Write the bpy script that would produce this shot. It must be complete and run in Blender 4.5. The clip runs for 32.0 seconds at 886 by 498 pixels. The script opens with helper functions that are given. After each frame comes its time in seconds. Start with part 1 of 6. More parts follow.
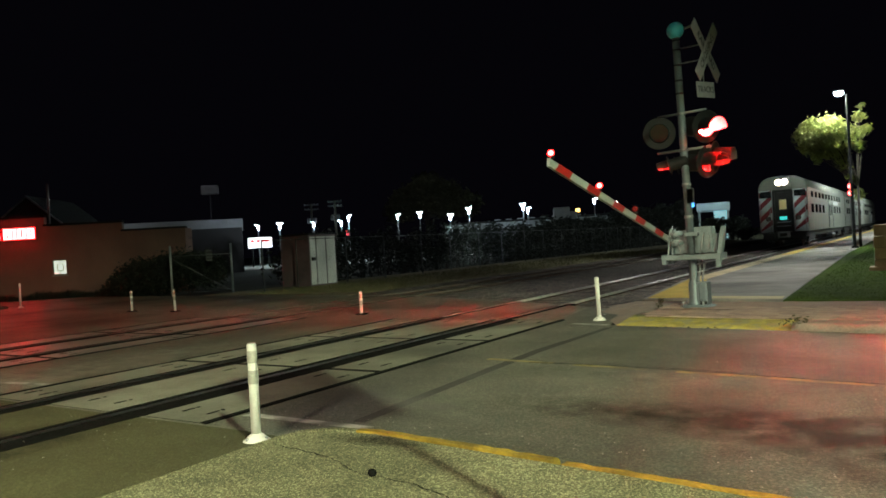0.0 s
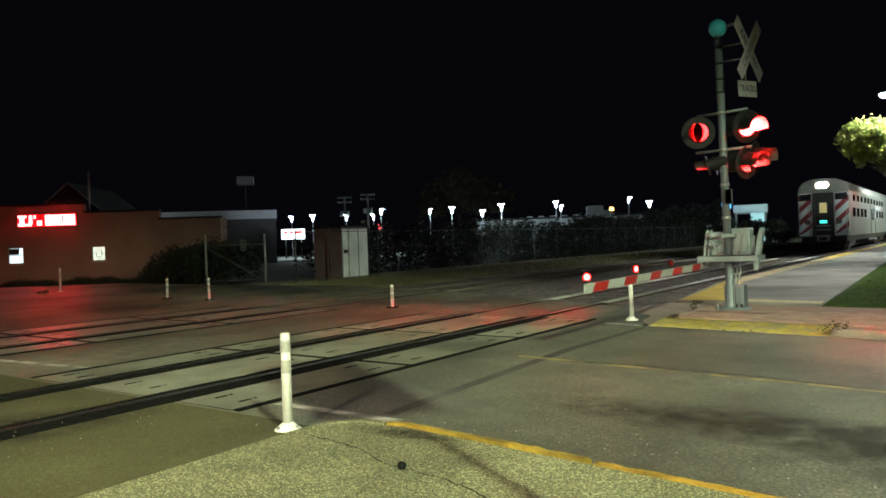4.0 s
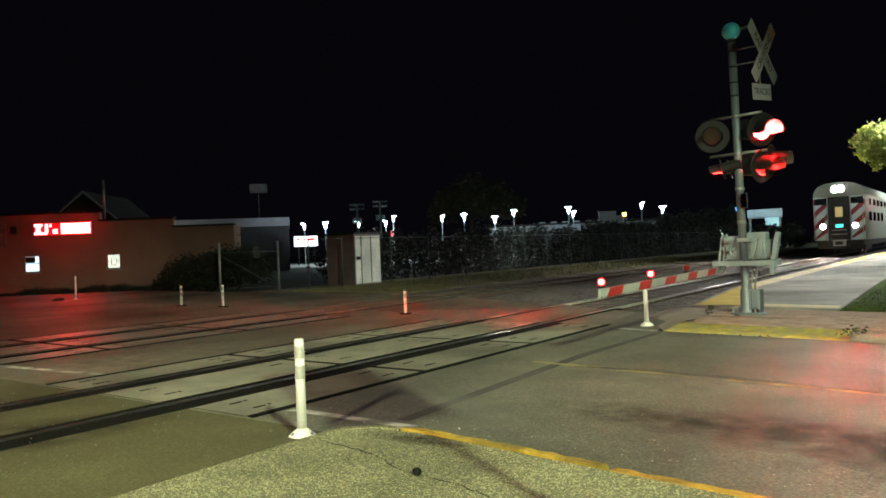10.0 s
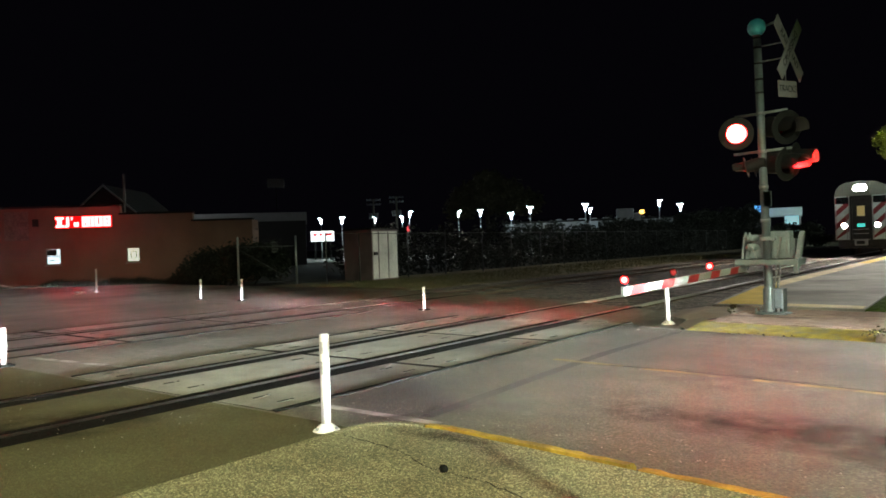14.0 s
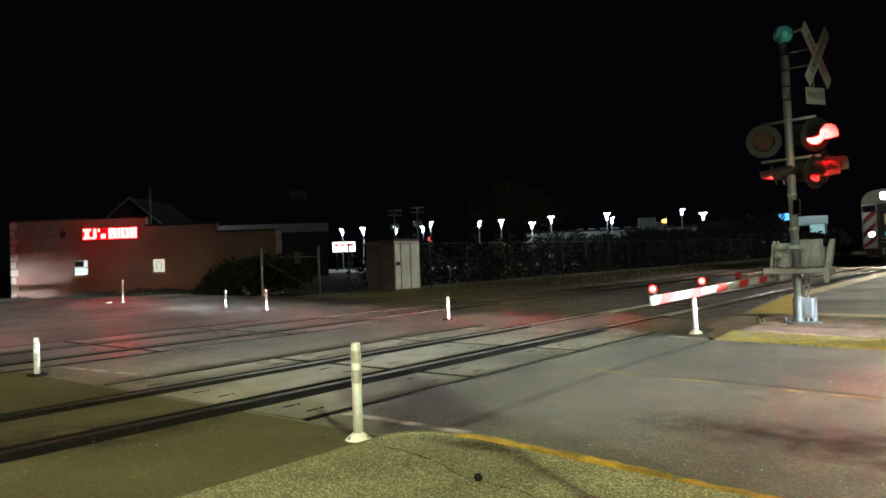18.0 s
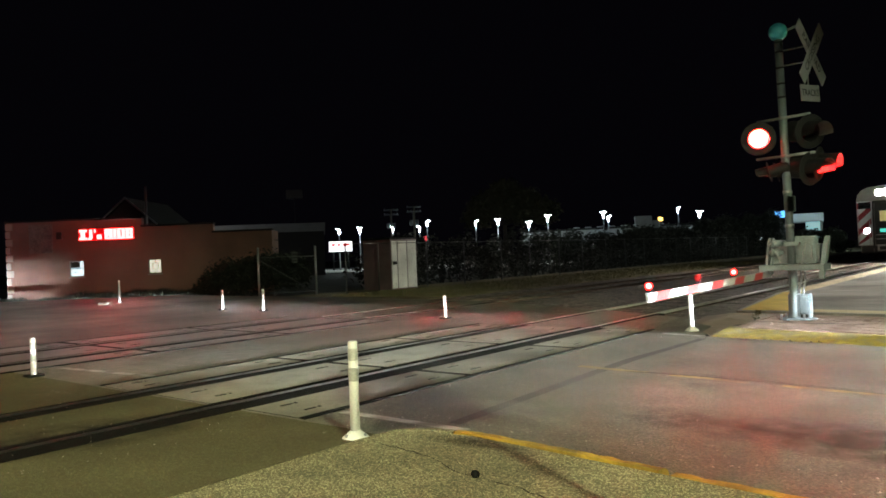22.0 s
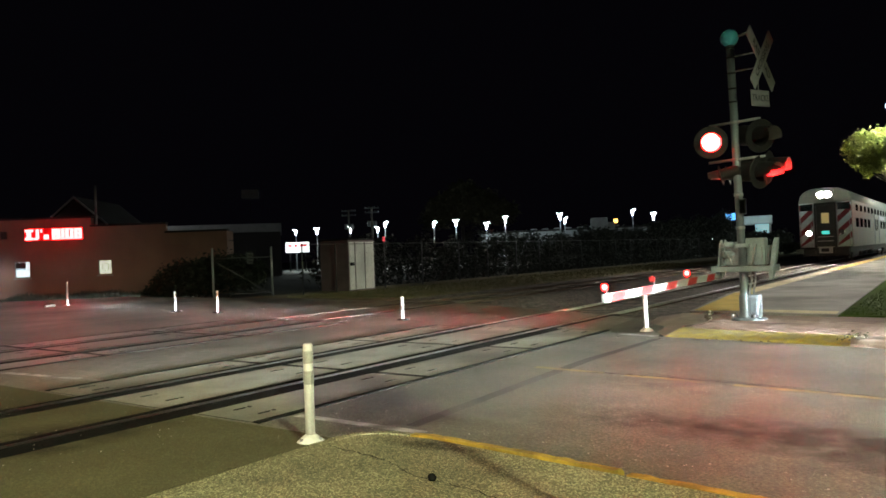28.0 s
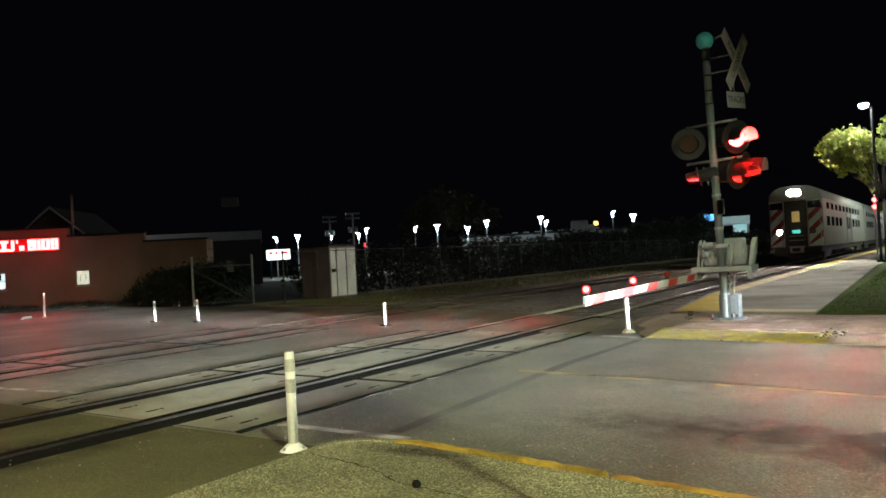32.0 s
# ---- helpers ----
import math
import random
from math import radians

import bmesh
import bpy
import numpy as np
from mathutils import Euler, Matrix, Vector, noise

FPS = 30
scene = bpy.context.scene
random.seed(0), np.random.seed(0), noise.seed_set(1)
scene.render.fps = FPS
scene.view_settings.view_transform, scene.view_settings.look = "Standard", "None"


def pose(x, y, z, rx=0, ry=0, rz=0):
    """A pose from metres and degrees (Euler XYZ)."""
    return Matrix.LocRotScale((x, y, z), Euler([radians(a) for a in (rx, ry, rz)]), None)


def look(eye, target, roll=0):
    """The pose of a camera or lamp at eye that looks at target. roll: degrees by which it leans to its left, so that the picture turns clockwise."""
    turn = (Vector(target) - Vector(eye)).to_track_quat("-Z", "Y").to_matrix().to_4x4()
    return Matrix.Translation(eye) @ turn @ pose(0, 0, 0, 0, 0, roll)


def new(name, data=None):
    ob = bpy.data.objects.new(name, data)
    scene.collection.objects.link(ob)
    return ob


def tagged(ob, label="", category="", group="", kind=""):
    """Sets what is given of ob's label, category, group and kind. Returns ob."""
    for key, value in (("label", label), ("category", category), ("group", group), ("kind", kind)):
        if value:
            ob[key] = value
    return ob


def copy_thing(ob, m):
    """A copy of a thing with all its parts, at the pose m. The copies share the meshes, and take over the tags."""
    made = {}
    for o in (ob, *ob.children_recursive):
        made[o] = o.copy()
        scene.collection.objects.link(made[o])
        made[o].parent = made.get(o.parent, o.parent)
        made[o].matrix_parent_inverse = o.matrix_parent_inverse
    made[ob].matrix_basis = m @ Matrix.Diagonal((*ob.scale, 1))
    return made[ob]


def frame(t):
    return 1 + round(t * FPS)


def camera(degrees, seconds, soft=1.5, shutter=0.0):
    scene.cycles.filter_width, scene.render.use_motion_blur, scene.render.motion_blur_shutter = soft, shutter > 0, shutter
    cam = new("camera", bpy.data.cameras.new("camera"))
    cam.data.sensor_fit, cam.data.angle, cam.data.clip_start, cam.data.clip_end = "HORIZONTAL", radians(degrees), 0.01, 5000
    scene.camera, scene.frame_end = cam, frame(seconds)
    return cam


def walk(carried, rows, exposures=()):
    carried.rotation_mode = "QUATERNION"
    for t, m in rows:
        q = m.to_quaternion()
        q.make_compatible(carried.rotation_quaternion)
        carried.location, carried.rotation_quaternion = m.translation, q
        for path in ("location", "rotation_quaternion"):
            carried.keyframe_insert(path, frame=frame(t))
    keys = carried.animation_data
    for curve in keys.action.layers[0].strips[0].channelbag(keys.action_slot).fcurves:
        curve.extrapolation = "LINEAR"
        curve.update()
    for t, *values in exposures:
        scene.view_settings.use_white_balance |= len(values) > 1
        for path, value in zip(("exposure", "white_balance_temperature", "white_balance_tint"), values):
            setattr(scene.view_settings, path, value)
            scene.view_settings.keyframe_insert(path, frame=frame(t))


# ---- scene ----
cam = camera(62.05, 32.0, soft=1.7)
PATH = [
    (0, 0.179, 0.051, 1.380, 32.997, -0.282, -3.402),
    (0.5, 0.185, 0.066, 1.371, 32.547, -1.382, -3.889),
    (1, 0.177, 0.066, 1.377, 32.541, -1.322, -3.135),
    (1.5, 0.172, 0.062, 1.375, 32.981, -0.939, -2.715),
    (2, 0.170, 0.034, 1.379, 34.728, -0.801, -2.663),
    (2.5, 0.154, 0.048, 1.371, 35.424, -0.815, -2.301),
    (3, 0.146, 0.056, 1.372, 35.349, -0.962, -2.135),
    (3.5, 0.153, 0.049, 1.374, 35.393, -0.753, -2.081),
    (5.5, 0.142, 0.051, 1.376, 35.502, -0.266, -1.929),
    (6, 0.144, 0.055, 1.372, 35.444, -0.337, -2.095),
    (6.5, 0.146, 0.052, 1.373, 35.370, -0.104, -1.977),
    (7, 0.141, 0.054, 1.370, 35.195, 0.110, -1.837),
    (7.5, 0.136, 0.059, 1.368, 35.350, 0.278, -1.983),
    (8, 0.130, 0.067, 1.368, 35.533, 0.576, -2.331),
    (8.5, 0.126, 0.065, 1.362, 36.556, 0.349, -2.938),
    (9, 0.116, 0.059, 1.364, 37.226, 0.036, -3.362),
    (9.5, 0.124, 0.063, 1.367, 36.837, 0.170, -3.192),
    (10, 0.128, 0.061, 1.363, 36.369, 0.024, -2.292),
    (10.5, 0.130, 0.055, 1.365, 36.235, -0.114, -2.085),
    (11, 0.115, 0.052, 1.365, 36.503, -0.066, -1.386),
    (11.5, 0.105, 0.045, 1.359, 36.789, -0.030, -1.174),
    (12, 0.103, 0.025, 1.371, 37.326, 0.098, -1.696),
    (12.5, 0.113, 0.012, 1.364, 37.718, 0.266, -1.580),
    (13, 0.087, -0.034, 1.367, 38.024, 0.134, -1.508),
    (13.5, 0.043, -0.047, 1.362, 37.580, -0.197, -1.881),
    (14, 0.055, 0.031, 1.369, 37.582, -0.245, -1.810),
    (14.5, 0.079, 0.073, 1.344, 39.365, -0.260, -1.731),
    (16.5, 0.005, -0.062, 1.355, 39.276, -0.003, -1.867),
    (17, 0.001, -0.060, 1.363, 39.214, 0.369, -2.026),
    (17.5, 0.004, -0.047, 1.365, 39.105, 0.428, -1.995),
    (18, 0.003, -0.030, 1.362, 39.141, 0.608, -2.005),
    (18.5, 0.007, -0.021, 1.360, 39.140, 0.577, -2.332),
    (19, -0.009, -0.005, 1.355, 38.801, 0.585, -2.433),
    (19.5, -0.000, -0.000, 1.350, 38.741, 0.594, -2.517),
    (20, 0.002, -0.011, 1.349, 38.780, 0.468, -2.604),
    (20.5, -0.005, -0.016, 1.345, 38.771, 0.469, -2.569),
    (21, -0.006, -0.021, 1.349, 38.750, 0.478, -2.478),
    (21.5, -0.007, -0.014, 1.347, 38.771, 0.533, -2.268),
    (22, 0.013, -0.036, 1.352, 38.890, 0.535, -2.302),
    (22.5, 0.012, -0.023, 1.350, 38.730, 0.495, -2.199),
    (23, 0.016, -0.022, 1.351, 38.632, 0.544, -2.157),
    (23.5, 0.005, -0.007, 1.353, 38.023, 0.508, -2.198),
    (24, -0.001, 0.001, 1.356, 36.989, 0.496, -2.334),
    (24.5, -0.003, 0.004, 1.350, 36.259, 0.489, -2.301),
    (25, -0.001, -0.002, 1.352, 36.151, 0.478, -2.312),
    (25.5, -0.008, 0.003, 1.352, 36.063, 0.516, -2.306),
    (27.5, -0.008, 0.001, 1.350, 35.745, 0.531, -2.237),
    (28, -0.007, 0.002, 1.352, 35.636, 0.491, -2.233),
    (28.5, -0.002, 0.004, 1.352, 35.536, 0.477, -2.241),
    (29, -0.002, 0.012, 1.354, 35.416, 0.413, -2.333),
    (29.5, 0.009, 0.005, 1.359, 35.276, 0.572, -2.377),
    (30, 0.009, 0.001, 1.358, 34.541, 0.662, -2.397),
    (30.5, 0.005, -0.004, 1.356, 33.757, 0.651, -2.283),
    (31, 0.006, -0.008, 1.350, 33.751, 0.627, -2.261),
    (31.5, -0.003, 0.006, 1.354, 33.877, 0.559, -2.287),
    (32, -0.012, 0.015, 1.352, 34.189, 0.798, -3.156),
]
walk(cam, [(t, pose(x, y, z, 90 + pitch, 0, yaw) @ pose(0, 0, 0, 0, 0, roll)) for t, x, y, z, yaw, pitch, roll in PATH], exposures=((0, -0.3, 6150, 6), (0.4, -0.2, 6150, 6), (1.6, 0.1, 6150, 6), (10.5, 0.1, 6150, 6), (11.0, -0.05, 6150, 6), (12.3, -0.05, 6200, 6), (13.0, -0.25, 6200, 6), (14.2, -0.45, 6400, 8), (15.0, -0.5, 6550, 9), (32, -0.5, 6550, 9)))

# ---- light: a black night sky, street lamps, signal lamps ----
world = bpy.data.worlds.new("night")
scene.world = world
world.use_nodes = True
world.node_tree.nodes["Background"].inputs[0].default_value = (0.35, 0.3, 0.5, 1)
world.node_tree.nodes["Background"].inputs[1].default_value = 0.0048


def spot(name, eye, target, power, color, angle, blend=0.6, size=0.25):
    data = bpy.data.lights.new(name, "SPOT")
    data.energy, data.color, data.spot_size, data.spot_blend, data.shadow_soft_size = power, color, radians(angle), blend, size
    ob = new(name, data)
    ob.matrix_world = look(eye, target)
    return ob


# street lamp behind the camera, warm
spot("street_light", (0.7, -12.3, 8.2), (-1.3, -5.0, 0), 15500, (1.0, 0.86, 0.58), 80, 0.6, 0.3)
# a second one up the road, greenish
spot("street_light", (12.6, -5.1, 11.9), (-4.2, 4.7, 0), 28000, (0.86, 1.0, 0.6), 47, 0.6, 0.22)
# unseen red fill added for the bar building's front, no lamp stands there
spot("west_red_fill", (-42.0, 0.0, 8.0), (-35.5, 17.2, 1.6), 850, (1.0, 0.22, 0.15), 36, 0.8)
# platform lamp above the tree, cool white
spot("platform_light_and_fill", (-2.75, 39.3, 7.35), (-3.2, 39.0, 0), 3600, (0.95, 1.0, 0.9), 176, 0.12)
# two more of the same lamps along the platform, out of view
spot("platform_light_and_fill", (0.9, 67.0, 7.35), (-1.5, 67.0, 0), 9000, (0.92, 1.0, 0.93), 165, 0.4)
spot("platform_light_and_fill", (0.9, 100.0, 7.35), (-1.5, 100.0, 0), 9000, (0.92, 1.0, 0.93), 165, 0.4)
# fill added over the near platform and lawn, with no lamp of its own
spot("platform_light_and_fill", (-1.4, 22.0, 6.5), (-2.4, 21.0, 0), 1500, (1.0, 0.98, 0.9), 112, 0.5)
# lot lamps beyond the hedge
spot("lot_light", (-58, 92, 9.0), (-58, 92, 0), 6500, (0.85, 1.0, 0.97), 150, 0.3)
spot("lot_light", (-74, 80, 9.0), (-70, 78, 0), 6000, (0.85, 1.0, 0.97), 150, 0.3)
# not a lot lamp: unseen fill added to brighten the warehouse fascia
spot("fascia_fill", (-56.5, 36.5, 7.0), (-58.5, 41.5, 4.6), 200, (0.95, 1.0, 1.0), 140, 0.5)
spot("lot_light", (-23, 104, 9.0), (-23, 108, 2), 1600, (0.75, 1.0, 1.0), 150, 0.3)


# ---- materials ----
def mat(name, color, rough=0.8, metal=0.0, vary=0.25, scale=6.0, fine=60.0, bump=0.0, tint=None, stains=0.0, random=0.0, spec=0.5, coords="Object", speck=0.0, cell=90.0, wave=0.0):
    m = bpy.data.materials.new(name)
    m.use_nodes = True
    n, l = m.node_tree.nodes, m.node_tree.links
    b = n["Principled BSDF"]
    b.inputs["Roughness"].default_value, b.inputs["Metallic"].default_value = rough, metal
    b.inputs["Specular IOR Level"].default_value = spec
    if coords == "World":
        co = n.new("ShaderNodeNewGeometry").outputs["Position"]
    else:
        co = n.new("ShaderNodeTexCoord").outputs["Object"]
    big = n.new("ShaderNodeTexNoise")
    big.inputs["Scale"].default_value, big.inputs["Detail"].default_value = scale, 5
    small = n.new("ShaderNodeTexNoise")
    small.inputs["Scale"].default_value, small.inputs["Detail"].default_value = fine, 3
    l.new(co, big.inputs["Vector"]), l.new(co, small.inputs["Vector"])
    add = n.new("ShaderNodeMath")
    add.operation = "ADD"
    l.new(big.outputs["Fac"], add.inputs[0]), l.new(small.outputs["Fac"], add.inputs[1])
    ramp = n.new("ShaderNodeMapRange")
    ramp.inputs["From Min"].default_value, ramp.inputs["From Max"].default_value = 0.6, 1.4
    ramp.inputs["To Min"].default_value, ramp.inputs["To Max"].default_value = 1 - vary, 1 + vary
    l.new(add.outputs[0], ramp.inputs["Value"])
    value = ramp.outputs[0]
    if random:
        info = n.new("ShaderNodeObjectInfo")
        rr = n.new("ShaderNodeMapRange")
        rr.inputs["To Min"].default_value, rr.inputs["To Max"].default_value = 1 - random, 1 + random
        l.new(info.outputs["Random"], rr.inputs["Value"])
        mul = n.new("ShaderNodeMath")
        mul.operation = "MULTIPLY"
        l.new(value, mul.inputs[0]), l.new(rr.outputs[0], mul.inputs[1])
        value = mul.outputs[0]
    if stains:
        st = n.new("ShaderNodeTexNoise")
        st.inputs["Scale"].default_value, st.inputs["Detail"].default_value = scale * 0.35, 8
        l.new(co, st.inputs["Vector"])
        sr = n.new("ShaderNodeMapRange")
        sr.inputs["From Min"].default_value, sr.inputs["From Max"].default_value = 0.36, 0.56
        sr.inputs["To Min"].default_value, sr.inputs["To Max"].default_value = 1 - stains, 1
        l.new(st.outputs["Fac"], sr.inputs["Value"])
        mul = n.new("ShaderNodeMath")
        mul.operation = "MULTIPLY"
        l.new(value, mul.inputs[0]), l.new(sr.outputs[0], mul.inputs[1])
        value = mul.outputs[0]
    if speck:
        vo = n.new("ShaderNodeTexVoronoi")
        vo.inputs["Scale"].default_value = cell
        l.new(co, vo.inputs["Vector"])
        sep = n.new("ShaderNodeSeparateColor")
        l.new(vo.outputs["Color"], sep.inputs[0])
        pw = n.new("ShaderNodeMath")
        pw.operation = "POWER"
        pw.inputs[1].default_value = 3.0
        l.new(sep.outputs[0], pw.inputs[0])
        sr = n.new("ShaderNodeMapRange")
        sr.inputs["To Min"].default_value, sr.inputs["To Max"].default_value = 1 - speck * 0.5, 1 + speck * 1.6
        l.new(pw.outputs[0], sr.inputs["Value"])
        mul = n.new("ShaderNodeMath")
        mul.operation = "MULTIPLY"
        l.new(value, mul.inputs[0]), l.new(sr.outputs[0], mul.inputs[1])
        value = mul.outputs[0]
    sc = n.new("ShaderNodeVectorMath")
    sc.operation = "SCALE"
    sc.inputs[0].default_value = color
    l.new(value, sc.inputs["Scale"])
    out = sc.outputs[0]
    if tint:
        mix = n.new("ShaderNodeMix")
        mix.data_type = "RGBA"
        fac = n.new("ShaderNodeMapRange")
        fac.inputs["From Min"].default_value, fac.inputs["From Max"].default_value = 0.45, 0.62
        t2 = n.new("ShaderNodeTexNoise")
        t2.inputs["Scale"].default_value, t2.inputs["Detail"].default_value = scale * 0.8, 6
        l.new(co, t2.inputs["Vector"]), l.new(t2.outputs["Fac"], fac.inputs["Value"])
        l.new(fac.outputs[0], mix.inputs["Factor"])
        l.new(out, mix.inputs["A"])
        mix.inputs["B"].default_value = (*tint, 1)
        out = mix.outputs["Result"]
    l.new(out, b.inputs["Base Color"])
    if bump:
        bp = n.new("ShaderNodeBump")
        bp.inputs["Strength"].default_value, bp.inputs["Distance"].default_value = bump, 0.02
        l.new(small.outputs["Fac"], bp.inputs["Height"]), l.new(bp.outputs[0], b.inputs["Normal"])
        if wave:
            # shallow dips and ruts, longer along the road than across it
            stretch = n.new("ShaderNodeVectorMath")
            stretch.operation = "MULTIPLY"
            stretch.inputs[1].default_value = (1.0, 1.9, 1.0)
            dip = n.new("ShaderNodeTexNoise")
            dip.inputs["Scale"].default_value, dip.inputs["Detail"].default_value = 1.6, 4
            wb = n.new("ShaderNodeBump")
            wb.inputs["Strength"].default_value, wb.inputs["Distance"].default_value = 1.0, wave
            l.new(co, stretch.inputs[0]), l.new(stretch.outputs[0], dip.inputs["Vector"])
            l.new(dip.outputs["Fac"], wb.inputs["Height"]), l.new(wb.outputs[0], bp.inputs["Normal"])
    return m


def glow(name, color, strength):
    m = bpy.data.materials.new(name)
    m.use_nodes = True
    b = m.node_tree.nodes["Principled BSDF"]
    b.inputs["Base Color"].default_value = (*color, 1)
    b.inputs["Emission Color"].default_value = (*color, 1)
    b.inputs["Emission Strength"].default_value = strength
    return m


ASPHALT = mat("asphalt", (0.143, 0.134, 0.104), 0.62, vary=0.5, scale=1.1, fine=45, bump=0.6, stains=0.55, coords="World", speck=0.55, cell=80, spec=0.5, wave=0.015)
ASPHALT_OLD = mat("crossing_asphalt", (0.109, 0.102, 0.05), 0.8, vary=0.38, scale=0.9, fine=110, bump=0.5, stains=0.4, coords="World", speck=0.38, cell=110, spec=0.25, wave=0.012)
GRAVEL = mat("ballast", (0.115, 0.088, 0.075), 0.95, vary=0.55, scale=5, fine=22, bump=1.0, stains=0.4, coords="World", speck=0.9, cell=14)
SOIL = mat("soil", (0.06, 0.055, 0.04), 1.0, vary=0.5, scale=0.5, fine=14, bump=1.0, stains=0.3, coords="World")
GRASS = mat("grass", (0.052, 0.085, 0.013), 0.95, vary=0.45, scale=3, fine=50, bump=0.3, coords="World", spec=0.05)
APRON = mat("exposed_aggregate", (0.23, 0.22, 0.127), 0.85, vary=0.32, scale=2.2, fine=95, bump=0.6, stains=0.4, coords="World", speck=0.9, cell=120, spec=0.25)
CONCRETE = mat("concrete", (0.31, 0.285, 0.245), 0.85, vary=0.35, scale=1.2, fine=40, bump=0.6, stains=0.45, coords="World")
PANEL = mat("panel_concrete", (0.26, 0.25, 0.195), 0.6, vary=0.38, scale=2.0, fine=50, bump=0.5, stains=0.5, random=0.15, coords="World")
PAVER = mat("brick_paver", (0.33, 0.215, 0.17), 0.85, vary=0.2, scale=9, fine=60, bump=0.4, random=0.22, coords="World")
RUBBER = mat("rubber", (0.01, 0.01, 0.009), 0.95, vary=0.5, scale=5, fine=30, bump=0.8, coords="World", spec=0.05)
STEEL = mat("rail_steel", (0.7, 0.68, 0.64), 0.36, 1.0, vary=0.2, scale=3, fine=40, coords="World")
RUST = mat("rusty_rail", (0.11, 0.07, 0.05), 0.8, 0.2, vary=0.35, scale=4, fine=50, coords="World")
TIE = mat("tie_wood", (0.035, 0.028, 0.022), 0.9, vary=0.4, scale=4, fine=30, bump=0.5, random=0.3)
YELLOW = mat("kerb_yellow", (0.45, 0.3, 0.03), 0.8, vary=0.4, scale=7, fine=45, bump=0.9, stains=0.6, coords="World")
ORANGE = mat("kerb_orange", (0.45, 0.26, 0.02), 0.8, vary=0.4, scale=7, fine=45, bump=0.9, stains=0.6, coords="World")
YELLOW_WORN = mat("worn_kerb_yellow", (0.42, 0.33, 0.07), 0.9, vary=0.45, scale=9, fine=60, bump=0.8, stains=0.3, tint=(0.3, 0.25, 0.12), coords="World")
TACTILE = mat("tactile_yellow", (0.66, 0.46, 0.06), 0.7, vary=0.18, scale=4, fine=40, bump=0.3, stains=0.2, coords="World")
LINE = mat("road_paint", (0.55, 0.54, 0.5), 0.7, vary=0.35, scale=4, fine=40, tint=(0.2, 0.19, 0.17), coords="World")
LINE_YELLOW = mat("worn_road_paint", (0.36, 0.29, 0.12), 0.75, vary=0.4, scale=5, fine=40, tint=(0.16, 0.14, 0.1), coords="World")
POST_WHITE = mat("post_plastic", (0.74, 0.73, 0.68), 0.5, vary=0.12, scale=6, fine=40, stains=0.22)
REFLECT = mat("reflective_sheeting", (0.36, 0.35, 0.31), 0.35, vary=0.3, scale=14)
GALV = mat("galvanized", (0.3, 0.31, 0.32), 0.45, 0.5, vary=0.2, scale=5, fine=40)
MACHINE = mat("machine_paint", (0.265, 0.31, 0.33), 0.55, 0.15, vary=0.25, scale=5, fine=40, stains=0.3)
MAST = mat("silver_paint", (0.17, 0.2, 0.225), 0.5, 0.3, vary=0.22, scale=4, fine=40, stains=0.2)
POLE = mat("matt_black_pole", (0.012, 0.012, 0.012), 0.95, vary=0.2, scale=5, spec=0.05)
BLACK = mat("black_paint", (0.014, 0.014, 0.015), 0.6, vary=0.25, scale=5, spec=0.35)
HOOD_IN = mat("hood_lining", (0.11, 0.11, 0.112), 0.6, vary=0.2, scale=5, spec=0.3)
SIGN_WHITE = mat("sign_white", (0.4, 0.4, 0.44), 0.5, vary=0.15, scale=5)
RED = mat("stripe_red", (0.33, 0.014, 0.012), 0.55, vary=0.12, scale=5)
WHITE = mat("stripe_white", (0.31, 0.335, 0.325), 0.6, vary=0.1, scale=5)
STUCCO = mat("stucco", (0.25, 0.15, 0.12), 0.9, vary=0.2, scale=0.7, fine=30, bump=0.5, stains=0.25, coords="World")
QUOIN = mat("quoin_stone", (0.4, 0.37, 0.33), 0.9, vary=0.25, scale=3, fine=30, bump=0.5, random=0.2)
ROOF = mat("dark_roofing", (0.014, 0.013, 0.013), 0.9, vary=0.3, scale=2, fine=20, bump=0.4)
SIDING = mat("white_siding", (0.5, 0.5, 0.5), 0.8, vary=0.15, scale=1, fine=20)
LEAF = mat("leaf", (0.2, 0.22, 0.065), 0.6, vary=0.4, scale=2.5, fine=12)
leaf_nodes = LEAF.node_tree.nodes
leaf_out = leaf_nodes["Material Output"]
leaf_thin = leaf_nodes.new("ShaderNodeBsdfTranslucent")
leaf_thin.inputs["Color"].default_value = (0.28, 0.31, 0.08, 1)
leaf_mix = leaf_nodes.new("ShaderNodeMixShader")
leaf_mix.inputs[0].default_value = 0.45
LEAF.node_tree.links.new(leaf_nodes["Principled BSDF"].outputs[0], leaf_mix.inputs[1])
LEAF.node_tree.links.new(leaf_thin.outputs[0], leaf_mix.inputs[2])
LEAF.node_tree.links.new(leaf_mix.outputs[0], leaf_out.inputs["Surface"])
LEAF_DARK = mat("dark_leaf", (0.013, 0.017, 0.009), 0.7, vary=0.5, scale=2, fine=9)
BARK = mat("bark", (0.035, 0.027, 0.021), 0.95, vary=0.4, scale=8, fine=40, bump=0.8)
STAINLESS = mat("stainless", (0.22, 0.23, 0.2), 0.58, 0.5, vary=0.15, scale=1.2, fine=25)
DARKGLASS = mat("dark_glass", (0.02, 0.022, 0.025), 0.08, vary=0.1, scale=2, spec=0.8)
UNDER = mat("underframe", (0.025, 0.024, 0.022), 0.85, vary=0.35, scale=4)
BROWN = mat("brown_board", (0.2, 0.07, 0.025), 0.6, vary=0.2, scale=4)
STONE = mat("limestone", (0.4, 0.33, 0.22), 0.9, vary=0.3, scale=5, fine=40, bump=0.6)
